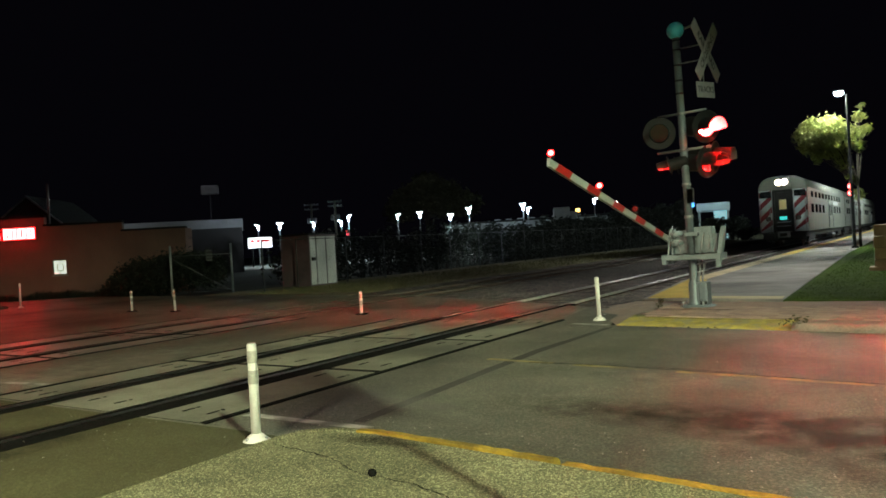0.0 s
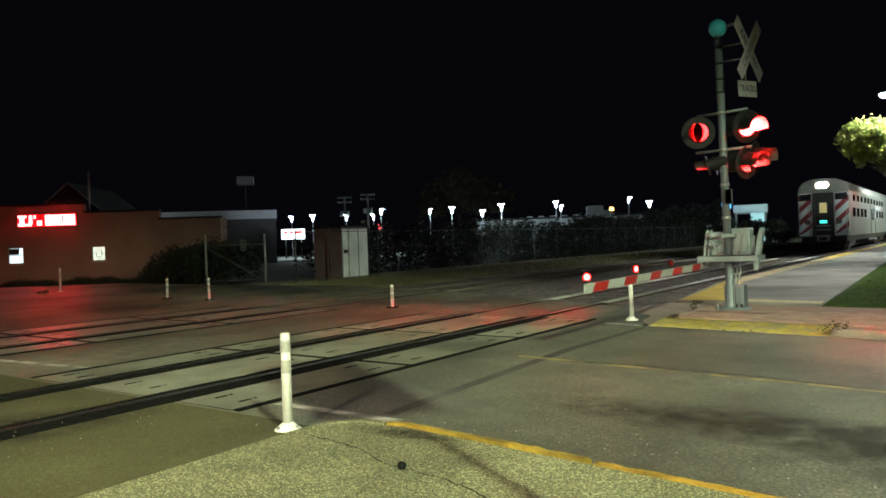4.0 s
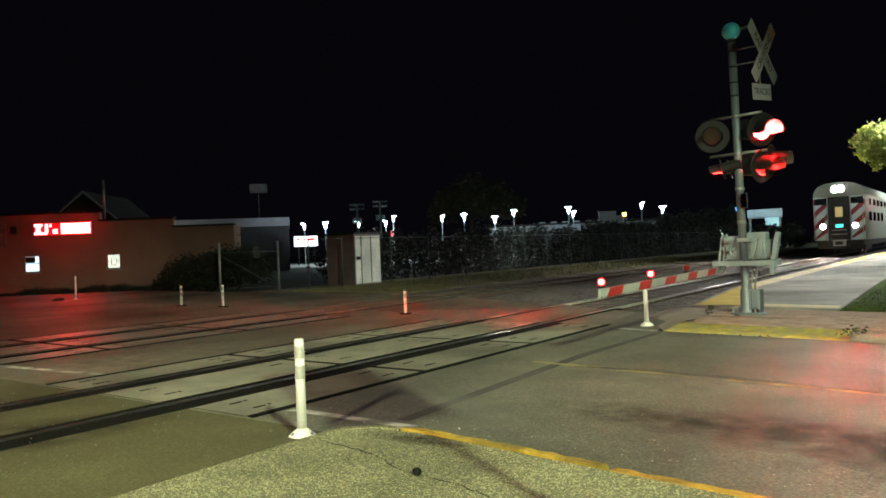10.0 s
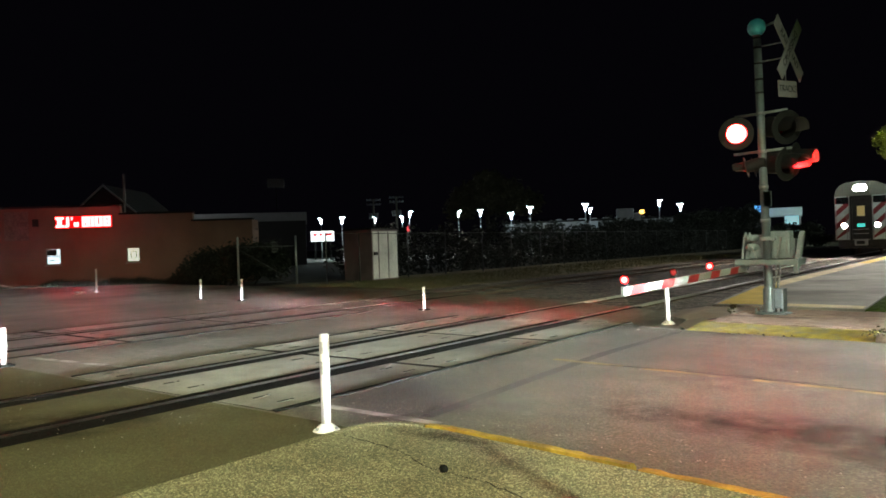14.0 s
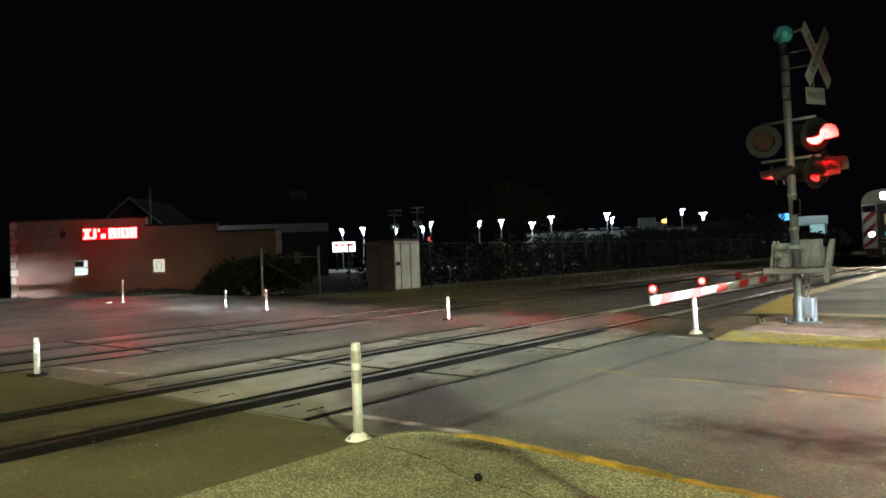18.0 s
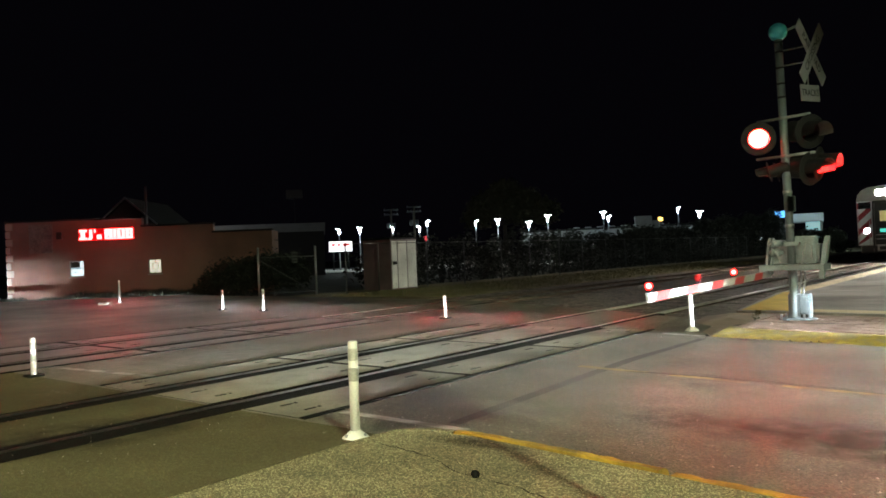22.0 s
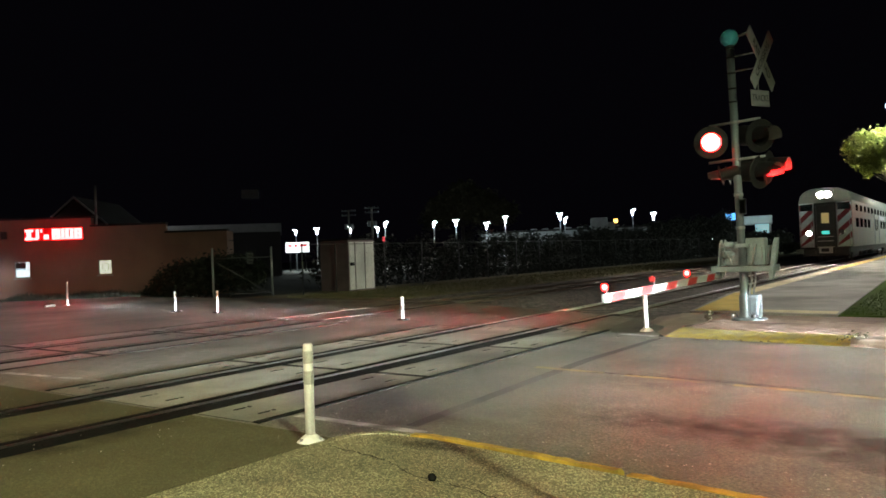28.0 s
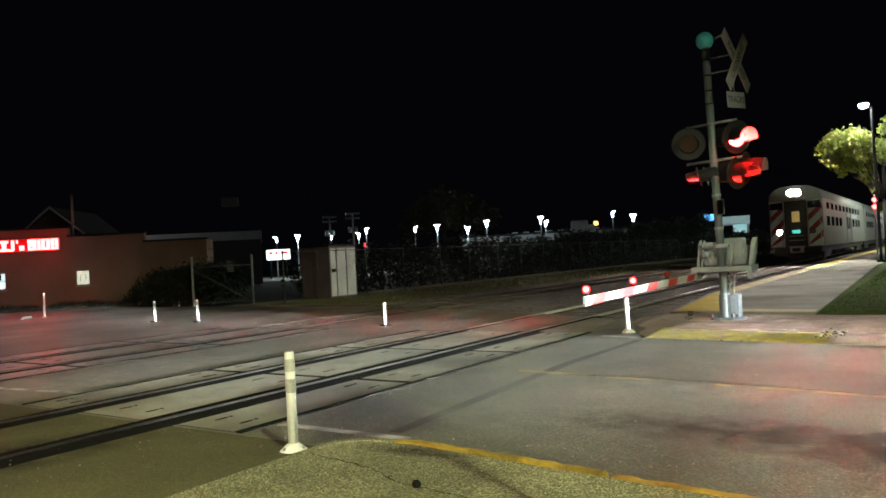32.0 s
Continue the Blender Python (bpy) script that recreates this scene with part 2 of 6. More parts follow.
RED_DARK = mat("unlit_red_lens", (0.16, 0.008, 0.008), 0.15, vary=0.1, scale=5)
LENS_OFF = mat("unlit_clear_lens", (0.12, 0.11, 0.1), 0.12, vary=0.1, scale=5)


def hot_lens(name, strength, radius):
    """A lit red lens: near white in the middle, red at the rim."""
    m = glow(name, (1.0, 0.0004, 0.0006), strength)
    n, l = m.node_tree.nodes, m.node_tree.links
    co = n.new("ShaderNodeTexCoord")
    ln = n.new("ShaderNodeVectorMath")
    ln.operation = "LENGTH"
    l.new(co.outputs["Object"], ln.inputs[0])
    mr = n.new("ShaderNodeMapRange")
    mr.inputs["From Min"].default_value, mr.inputs["From Max"].default_value = radius * 0.45, radius * 0.97
    mr.inputs["To Min"].default_value, mr.inputs["To Max"].default_value = 0.012 if strength > 500 else 2.6 / strength, 0.05 / strength
    l.new(ln.outputs["Value"], mr.inputs["Value"])
    cc = n.new("ShaderNodeCombineColor")
    cc.inputs[0].default_value = 1.0
    l.new(mr.outputs[0], cc.inputs[1]), l.new(mr.outputs[0], cc.inputs[2])
    l.new(cc.outputs[0], n["Principled BSDF"].inputs["Emission Color"])
    return m


RED_ON = hot_lens("lit_red_lens", 2000, 0.156)
RED_ROAD = hot_lens("lit_red_front_lens", 12500, 0.156)
RED_SIDE = hot_lens("lit_red_side_lens", 50000, 0.156)
RED_FAR = hot_lens("lit_red_road_lens", 1500, 0.156)
RED_SMALL = hot_lens("lit_red_lamp", 90, 0.04)
HEAD_ON = glow("lit_headlight", (1.0, 0.88, 0.7), 3000)
HEAD_DIM = glow("lit_dim_headlight", (1.0, 0.72, 0.45), 70)
CAR_ON = glow("lit_car_headlight", (0.8, 0.91, 1.0), 320000000)
CAR_LOW = glow("lit_car_low_beam", (0.8, 0.91, 1.0), 60000000)
NEON = glow("red_neon", (1.0, 0.045, 0.045), 34)
# dim emission that stands for the halo round the neon bars
NEON_HALO = glow("red_neon_halo", (1.0, 0.01, 0.02), 0.16)
WINDOW_LIT = glow("lit_window", (0.75, 0.95, 1.0), 1.6)
WINDOW_WARM = glow("lit_glass_block", (0.95, 1.0, 0.82), 1.0)
LOT_LAMP = glow("lot_lamp_glow", (0.74, 0.95, 1.0), 60)
LOT_BOARD = glow("lit_sign_board", (0.95, 0.98, 1.0), 3.0)
BOARD_RED = glow("lit_sign_red", (1.0, 0.08, 0.1), 1.2)
CANOPY_LIT = glow("lit_canopy", (0.3, 0.34, 0.36), 0.06)
STORE_LIT = glow("lit_store_front", (0.5, 0.85, 0.9), 0.6)
BLUE_LIT = glow("lit_blue_sign", (0.12, 0.45, 1.0), 2.5)
AMBER = glow("amber_lamp", (1.0, 0.55, 0.12), 6.0)
CABIN = glow("cabin_light", (0.9, 0.75, 0.35), 0.12)
CYAN = glow("cyan_display", (0.1, 0.9, 0.8), 1.0)


# ---- mesh helpers ----
def box(bm, x0, x1, y0, y1, z0, z1, bevel=0.0):
    b = bmesh.new() if bevel else bm
    vs = [b.verts.new((x, y, z)) for z in (z0, z1) for x, y in ((x0, y0), (x1, y0), (x1, y1), (x0, y1))]
    for f in ((3, 2, 1, 0), (4, 5, 6, 7), (0, 1, 5, 4), (1, 2, 6, 5), (2, 3, 7, 6), (3, 0, 4, 7)):
        b.faces.new([vs[i] for i in f])
    if bevel:
        bmesh.ops.bevel(b, geom=b.edges[:], offset=bevel, segments=2, affect="EDGES", profile=0.7)
        merge(bm, b)
    return bm


def merge(bm, b):
    made = [bm.verts.new(v.co) for v in b.verts]
    b.verts.index_update()
    for f in b.faces:
        nf = bm.faces.new([made[v.index] for v in f.verts])
        nf.material_index, nf.smooth = f.material_index, f.smooth
    b.free()


def cyl(bm, p0, p1, r0, r1=None, seg=12, caps=True, smooth=True):
    r1 = r0 if r1 is None else r1
    p0, p1 = Vector(p0), Vector(p1)
    q = (p1 - p0).to_track_quat("Z", "Y")
    rings = [[bm.verts.new(p + q @ Vector((r * math.cos(2 * math.pi * i / seg), r * math.sin(2 * math.pi * i / seg), 0))) for i in range(seg)] for p, r in ((p0, r0), (p1, r1))]
    for i in range(seg):
        f = bm.faces.new((rings[0][i], rings[0][(i + 1) % seg], rings[1][(i + 1) % seg], rings[1][i]))
        f.smooth = smooth
    if caps:
        bm.faces.new(rings[0][::-1]), bm.faces.new(rings[1])
    return bm


def lathe(bm, profile, seg=20, smooth=True, m=Matrix()):
    rings = [[bm.verts.new(m @ Vector((r * math.cos(2 * math.pi * i / seg), r * math.sin(2 * math.pi * i / seg), z))) for i in range(seg)] for r, z in profile]
    for a, b in zip(rings, rings[1:]):
        for i in range(seg):
            f = bm.faces.new((a[i], a[(i + 1) % seg], b[(i + 1) % seg], b[i]))
            f.smooth = smooth
    bm.faces.new(rings[0][::-1]), bm.faces.new(rings[-1])
    return bm


def prism(bm, outline, z0, z1):
    low, high = [bm.verts.new((x, y, z0)) for x, y in outline], [bm.verts.new((x, y, z1)) for x, y in outline]
    n = len(outline)
    bm.faces.new(high), bm.faces.new(low[::-1])
    for i in range(n):
        bm.faces.new((low[i], low[(i + 1) % n], high[(i + 1) % n], high[i]))
    return bm


def turned(bm, m):
    bmesh.ops.transform(bm, matrix=m, verts=bm.verts[:])
    return bm


def mesh_of(name, bm, *materials):
    bmesh.ops.recalc_face_normals(bm, faces=bm.faces[:])
    me = bpy.data.meshes.new(name)
    bm.to_mesh(me)
    bm.free()
    for m in materials:
        me.materials.append(m)
    return me


def part(name, bm, material, parent=None, label="", at=None):
    ms = material if isinstance(material, (list, tuple)) else [material]
    ob = new(name, mesh_of(name, bm, *ms))
    if at is not None:
        ob.matrix_basis = at
    if parent is not None:
        ob.parent = parent
    if label:
        ob["label"] = label
    return ob


def thing(name, m, label, category, group=""):
    return tagged(root(name, m), label, category, group)


def root(name, m):
    ob = new(name)
    ob.matrix_basis = m
    return ob


def structure(name, bm, material, label, category=""):
    return tagged(part(name, bm, material), label, category or name.replace("_", " "), kind="structure")


B = bmesh.new

# ---- large structure ----
structure("ground", box(B(), -900, 900, -600, 1200, -0.6, -0.19), SOIL, "dark bare soil and weeds beyond the tracks", "ground")
structure("ballast", box(B(), -15.6, -4.97, 12.0, 260, -0.5, -0.079), GRAVEL, "grey brown crushed stone bed under both tracks", "ballast")
structure("verge", prism(B(), [(-15.6, 16.6), (-15.6, 260), (-24.0, 260), (-24.0, 18.4)], -0.5, -0.05), mat("verge_grass", (0.19, 0.155, 0.09), 1.0, vary=0.55, scale=0.8, fine=18, bump=1.0, tint=(0.11, 0.1, 0.055), coords="World"), "dry trodden grass verge beside the far track", "verge")
ROAD = [(-3.87, -14), (-3.87, 4.08), (-3.65, 4.3), (-3.2, 4.36), (45, -1.4), (45, 4.9), (-0.2, 10.35), (-3.9, 10.92), (-4.3, 12.9), (-5.3, 13.7), (-8, 15.3), (-12.75, 17.4), (-21, 18.6), (-31, 19.2), (-75, 27), (-75, -14)]
structure("road", prism(B(), ROAD, -0.4, 0.0), ASPHALT, "worn grey asphalt street over the railway crossing", "road")
structure("side_street", prism(B(), [(26, 6.9), (39, 5.5), (39, 60), (26, 60)], -0.4, -0.002), ASPHALT, "grey asphalt side street meeting the road", "road")
structure("pavement", prism(B(), [(-3.87, -14), (45, -14), (45, -1.55), (-3.2, 4.21), (-3.62, 4.16), (-3.87, 3.95)], -0.4, 0.045), APRON, "cracked exposed aggregate concrete pavement", "pavement")
structure("far_pavement", prism(B(), [(-3.66, 12.4), (-3.64, 11.56), (-1.26, 11.17), (-1.26, 10.67), (-0.2, 10.51), (25, 7.5), (25, 13.56), (-1.8, 13.62), (-4.5, 13.95), (-4.2, 12.9)], -0.4, 0.085), mat("mortar_bed", (0.24, 0.18, 0.15), 0.95, vary=0.3, scale=3, fine=40, bump=0.4, coords="World"), "sanded bed of a brick pavement", "pavement")
structure("lawn", prism(B(), [(-1.83, 13.62), (25, 13.56), (25, 120), (-2.6, 120), (-2.3, 34)], -0.4, 0.11), GRASS, "short green lawn beside the station platform", "lawn")
structure("platform", prism(B(), [(-4.36, 13.95), (-1.83, 13.64), (-2.3, 34), (-2.6, 160), (-4.97, 160), (-4.97, 19)], -0.4, 0.125), CONCRETE, "pale concrete railway platform with yellow edge strip", "platform")


def kerb_line(name, pts, width, top, material, label, ramp=False):
    """Kerbstones end to end along a line, each a part of its own."""
    r = tagged(root(name, pose(0, 0, 0)), label, "kerb", kind="structure")
    rnd = random.Random(int(abs(pts[0][0]) * 100))
    for (ax, ay), (bx, by) in zip(pts, pts[1:]):
        d = Vector((bx - ax, by - ay, 0))
        length = d.length
        d.normalize()
        s = Vector((-d.y, d.x, 0)) * width
        bm = B()
        n = max(2, int(length / 0.09))
        last = None
        for k in range(n + 1):
            gap = 0.0 if ramp else 0.008
            c = Vector((ax, ay, 0)) + d * (gap + (length - 2 * gap) * k / n)
            e, u = rnd.uniform(-0.05, 0.12) if rnd.random() < 0.85 else 0.3, rnd.uniform(-0.005, 0.003)
            prof = [(c + s * 0.02, -0.3), (c - s * e * 0.3, top * 0.35), (c - s * (0.16 + e * 0.5), top * 0.8 + u), (c - s * (0.4 + e * 0.4), top + u), (c - s * 1.0, top + u * 0.5), (c - s * 1.0, -0.3)]
            if ramp:
                prof = [(c + s * 0.02, -0.3), (c - s * e * 0.15, 0.003), (c - s * 0.33, top * 0.36 + u * 0.3), (c - s * 0.66, top * 0.7 + u * 0.3), (c - s * 1.0, top), (c - s * 1.0, -0.3)]
            row = [bm.verts.new((q.x, q.y, z)) for q, z in prof]
            if last:
                for i in range(5):
                    f = bm.faces.new((last[i], row[i], row[i + 1], last[i + 1]))
                    f.smooth = 1 <= i <= (3 if ramp else 2)
            elif not ramp:
                bm.faces.new(row)
            last = row
        if not ramp:
            bm.faces.new(last[::-1])
        part("kerbstone", bm, material, r)
    return r


kerb_line("bare_kerb", [(-3.93, 3.7), (-3.87, 4.1), (-3.65, 4.3), (-3.42, 4.335)], 0.12, 0.05, APRON, "low bare worn kerb at the pavement corner")
kerb_line("near_kerb", [(-3.41, 4.336), (-3.2, 4.36), (-1.73, 4.185)], 0.12, 0.055, YELLOW, "low kerb with thick yellow paint")
kerb_line("near_kerb_east", [(-1.66, 4.15), (0.6, 3.89), (3.0, 3.6), (6, 3.24), (12, 2.52)], 0.12, 0.05, ORANGE, "low kerb with orange yellow paint past a broken joint")
kerb_line("far_kerb", [(-1.32, 10.53), (-2.6, 10.73), (-3.8, 10.905)], 0.62, 0.095, YELLOW_WORN, "flush sloping kerb with faded flaking yellow paint", True)
BED = bpy.data.materials["mortar_bed"]
bm = B()
inner = [bm.verts.new((x, y, z)) for x, y, z in ((-3.71, 11.52, 0.094), (-3.63, 12.3, 0.086), (-4.14, 12.9, 0.086), (-4.44, 13.95, 0.086))]
outer = [bm.verts.new((x, y, 0.0035)) for x, y in ((-3.8, 10.905), (-4.12, 11.5), (-4.25, 12.3), (-4.75, 12.75), (-4.95, 13.95))]
bm.faces.new((inner[0], outer[0], outer[1]))
for i in range(3):
    bm.faces.new((inner[i], outer[i + 1], outer[i + 2], inner[i + 1]))
structure("paved_ramp", bm, BED, "sandy brown ramp from the road up to the pavement", "ramp")
kerb_line("far_kerb_east", [(12, 8.9), (6, 9.6), (2, 10.09), (0, 10.33), (-1.3, 10.515)], 0.16, 0.098, bpy.data.materials["mortar_bed"], "bare worn stained concrete kerb")


def flat(name, outline, z, material, label, category="road marking"):
    bm = B()
    bm.faces.new([bm.verts.new((x, y, z)) for x, y in outline])
    return structure(name, bm, material, label, category)


flat("approach_patch", [(-75, -14), (-3.89, -14), (-3.89, 4.02), (-4.4, 4.05), (-30, 4.05), (-75, 9)], 0.003, ASPHALT_OLD, "smooth dark asphalt beside the crossing", "road")
bm = B()
vs = [bm.verts.new(p) for p in ((-3.872, -14, 0.041), (-3.872, 3.2, 0.041), (-3.885, 4.0, 0.0035), (-5.4, 4.0, 0.0035), (-5.4, -14, 0.0035))]
bm.faces.new((vs[0], vs[1], vs[3], vs[4])), bm.faces.new((vs[1], vs[2], vs[3]))
structure("pavement_ramp", bm, ASPHALT_OLD, "smooth dark asphalt rising to the pavement edge", "road")
CROSSING = mat("crossing_surface", (0.15, 0.137, 0.105), 0.5, vary=0.6, scale=0.9, fine=60, bump=0.7, stains=0.7, coords="World", speck=0.4, cell=40, spec=0.5, wave=0.022)
flat("crossing_surface", [(-4.95, 4.07), (-4.95, 10.9), (-5.3, 13.6), (-8, 15.2), (-12.75, 17.3), (-21, 18.5), (-31, 19.1), (-75, 26.9), (-75, 9.2), (-30, 4.07)], 0.002, CROSSING, "dark worn asphalt between the tracks", "road")
flat("edge_line", [(-4.85, 4.42), (-3.47, 4.42), (-3.45, 4.52), (-4.83, 4.53)], 0.004, LINE, "worn white paint line beside the kerb")
flat("edge_line_west", [(-10.94, 4.5), (-8.6, 4.75), (-8.6, 4.85), (-10.94, 4.62)], 0.004, LINE, "worn white paint line between the tracks")
flat("stop_line", [(-4.6, 11.0), (-3.95, 10.85), (-3.9, 10.97), (-4.55, 11.12)], 0.004, LINE, "faint short white paint line")
for i, (xa, xb) in enumerate(((-4.2, -3.3), (-3.05, -2.2), (-1.9, -0.2), (0.4, 6))):
    ya, yb = 7.62 - 0.125 * (xa + 4.2), 7.62 - 0.125 * (xb + 4.2)
    flat("centre_line", [(xa, ya - 0.05), (xb, yb - 0.05), (xb, yb + 0.06), (xa, ya + 0.06)], 0.004, LINE_YELLOW, "almost worn away yellow centre line of the road")
PATCH = mat("patch_asphalt", (0.06, 0.056, 0.05), 0.9, vary=0.3, scale=1.5, fine=60, bump=0.5, tint=(0.09, 0.085, 0.078), coords="World")
flat("seam", [(-3.75, 4.6), (-3.62, 4.6), (-3.72, 6.5), (-3.8, 8.3), (-3.75, 10.6), (-3.86, 10.6), (-3.95, 8.3), (-3.86, 6.5)], 0.003, PATCH, "dark tar seam along the pavement joint", "seam")
CREAM = mat("cream_paint", (0.62, 0.5, 0.27), 0.7, vary=0.25, scale=3, fine=40, stains=0.2, coords="World")
flat("platform_coping", [(-4.9, 19.3), (-4.42, 19.3), (-4.42, 34), (-4.9, 34)], 0.131, CREAM, "pale cream coping along the platform edge", "platform edge")
flat("tactile_strip", [(-4.9, 34.02), (-4.42, 34.02), (-4.42, 160), (-4.9, 160)], 0.131, TACTILE, "yellow tactile strip along the platform edge", "tactile strip")
flat("tactile_corner", [(-4.3, 14.05), (-3.3, 14.0), (-3.75, 16.6), (-4.42, 19.25), (-4.88, 19.25)], 0.131, TACTILE, "yellow tactile paving at the platform end", "tactile strip")
flat("platform_lip", [(-3.28, 13.9), (-1.86, 13.68), (-1.88, 14.2), (-3.28, 14.4)], 0.131, CREAM, "pale cream strip on the platform end", "platform edge")


def stain_material(name, color, strength):
    """A soft-edged stain that fades out towards the rim of its sheet."""
    m = mat(name, color, 0.7, vary=0.3, scale=3, coords="World")
    n, l = m.node_tree.nodes, m.node_tree.links
    co = n.new("ShaderNodeTexCoord")
    ln = n.new("ShaderNodeVectorMath")
    ln.operation = "LENGTH"
    l.new(co.outputs["Object"], ln.inputs[0])
    fall = n.new("ShaderNodeMapRange")
    fall.inputs["From Min"].default_value, fall.inputs["From Max"].default_value = 1.0, 0.35
    l.new(ln.outputs["Value"], fall.inputs["Value"])
    ns = n.new("ShaderNodeTexNoise")
    ns.inputs["Scale"].default_value, ns.inputs["Detail"].default_value = 3.5, 8
    geo = n.new("ShaderNodeNewGeometry")
    l.new(geo.outputs["Position"], ns.inputs["Vector"])
    nr = n.new("ShaderNodeMapRange")
    nr.inputs["From Min"].default_value, nr.inputs["From Max"].default_value = 0.28, 0.62
    l.new(ns.outputs["Fac"], nr.inputs["Value"])
    mul = n.new("ShaderNodeMath")
    mul.operation = "MULTIPLY"
    l.new(fall.outputs[0], mul.inputs[0]), l.new(nr.outputs[0], mul.inputs[1])
    mul2 = n.new("ShaderNodeMath")
    mul2.operation = "MULTIPLY"
    mul2.inputs[1].default_value = strength
    l.new(mul.outputs[0], mul2.inputs[0])
    l.new(mul2.outputs[0], n["Principled BSDF"].inputs["Alpha"])
    return m


OIL = stain_material("oil_stain", (0.04, 0.032, 0.025), 0.68)
OIL_THICK = stain_material("old_oil_stain", (0.042, 0.028, 0.018), 0.74)
DUST = stain_material("pale_dust", (0.3, 0.28, 0.24), 0.3)


def stain(x, y, rx, ry, turn, z, material, label):
    bm = B()
    bm.faces.new([bm.verts.new((math.cos(i * math.pi / 12), math.sin(i * math.pi / 12), 0)) for i in range(24)])
    o = structure("stain", bm, material, label, "stain")
    o.matrix_basis = pose(x, y, z, 0, 0, turn) @ Matrix.Diagonal((rx, ry, 1, 1))
    return o


stain(-0.7, 5.5, 2.6, 0.55, -4, 0.0045, OIL_THICK, "broad dark oil stain along the wheel track")
stain(0.6, 5.1, 2.0, 1.1, -4, 0.0047, OIL, "dark oil stain on the road")
stain(-1.8, 7.0, 2.2, 0.5, -8, 0.0051, DUST, "pale dusty strip beside the centre line")
stain(-3.6, 5.2, 1.0, 0.5, -8, 0.0053, DUST, "pale dusty patch near the kerb")
stain(-3.1, 4.05, 0.5, 0.14, 4, 0.0479, OIL, "dark stain along the kerb")
stain(-1.2, 2.9, 0.9, 0.35, 20, 0.0481, OIL, "faint dark stain on the concrete pavement")
stain(-6.2, 2.6, 1.5, 0.7, 70, 0.0045, OIL, "dark patch on the crossing asphalt")
stain(-9.5, 6.2, 1.0, 2.5, 0, 0.0045, DUST, "pale dusty strip between the tracks")

stain(-3.3, 12.3, 0.42, 0.16, -8, 0.1015, OIL_THICK, "dark damp dirt by the mast foot")
stain(-2.6, 12.2, 0.35, 0.12, 6, 0.1017, OIL_THICK, "dark dirt on the brick pavement")


def crack(name, pts, z, width, label):
    """A thin wandering dark crack along a line of points."""
    rnd = random.Random(len(pts) * 7 + int(abs(pts[0][0]) * 100))
    line = []
    for (ax, ay), (bx, by) in zip(pts, pts[1:]):
        n = max(3, int(math.hypot(bx - ax, by - ay) / 0.06))
        line += [(ax + (bx - ax) * i / n + rnd.uniform(-0.012, 0.012), ay + (by - ay) * i / n + rnd.uniform(-0.012, 0.012)) for i in range(n)]
    bm = B()
    last = None
    for i, (x, y) in enumerate(line):
        w = width * rnd.uniform(0.3, 1.0)
        row = [bm.verts.new((x, y - w, z)), bm.verts.new((x, y + w, z))]
        if last:
            bm.faces.new((last[0], row[0], row[1], last[1]))
        last = row
    return structure(name, bm, RUBBER, label, "crack")


crack("pavement_crack", [(-3.72, 3.72), (-3.1, 3.62), (-2.75, 3.44), (-2.3, 3.4), (-1.5, 3.1), (-0.6, 3.0)], 0.048, 0.007, "thin dark crack in the concrete pavement")
crack("edge_crack", [(-3.875, 0.2), (-3.88, 2.0), (-3.87, 3.6)], 0.0505, 0.012, "dark open joint at the pavement edge")
crack("road_crack", [(-3.6, 7.5), (-2.7, 7.52), (-2.17, 7.45), (-1.57, 7.37), (-0.94, 7.27), (0.3, 7.1)], 0.0055, 0.017, "dark crack along the road centre line")

crack("road_crack", [(-2.15, 7.52), (-1.6, 7.44), (-1.1, 7.37)], 0.0056, 0.012, "dark branching crack beside the road centre line")
crack("road_crack", [(-3.8, 7.75), (-3.3, 7.55), (-2.7, 7.62), (-2.2, 7.5)], 0.0057, 0.007, "thin dark crack across the road")

# ---- tracks ----
# rails inside the crossing: darker colour stands for the reflections they lack
CROSSING_RAIL = mat("crossing_rail", (0.33, 0.31, 0.28), 0.38, 1.0, vary=0.35, scale=6, coords="World")


def rail_head(bm, x, y0, y1):
    """A rail head with a rounded crown, standing a little proud of the crossing."""
    prof = ((-0.036, -0.035), (-0.036, -0.004), (-0.032, 0.007), (-0.022, 0.0135), (-0.01, 0.0165), (0.01, 0.0165), (0.022, 0.0135), (0.032, 0.007), (0.036, -0.004), (0.036, -0.035))
    a, b = [[bm.verts.new((x + q, y, z)) for q, z in prof] for y in (y0, y1)]
    for i in range(9):
        bm.faces.new((a[i], a[i + 1], b[i + 1], b[i])).smooth = True
    bm.faces.new(a[::-1]), bm.faces.new(b)
    return bm


def track(name, x, label, polished, worn, y0, y1):
    r = tagged(root(name, pose(x, 0, 0)), label, "track", kind="structure")
    for side in (-0.7525, 0.7525):
        part("rail_head", rail_head(B(), side, y0, 11.9), worn, r)
        part("rail_head", rail_head(B(), side, 11.9, y1), polished, r)
        bm = B()
        box(bm, side - 0.012, side + 0.012, 12, y1, -0.1, -0.035)
        box(bm, side - 0.07, side + 0.07, 12, y1, -0.115, -0.1)
        part("rail_web", bm, RUST, r)
    bm = B()
    box(bm, -1.28, 1.28, -0.115, 0.115, -0.2, -0.075, 0.012)
    me = mesh_of("tie", bm, TIE)
    for i in range(90):
        o = new("tie", me)
        o.matrix_basis = pose(0.02 * math.sin(i * 7.1), 15.0 + 0.54 * i, 0.006 * math.sin(i * 3.3), 0, 0, 0.8 * math.sin(i * 5.7))
        o.parent = r
    return r


track("near_track", -6.865, "main track with polished steel rails through the crossing", STEEL, CROSSING_RAIL, -14, 240)
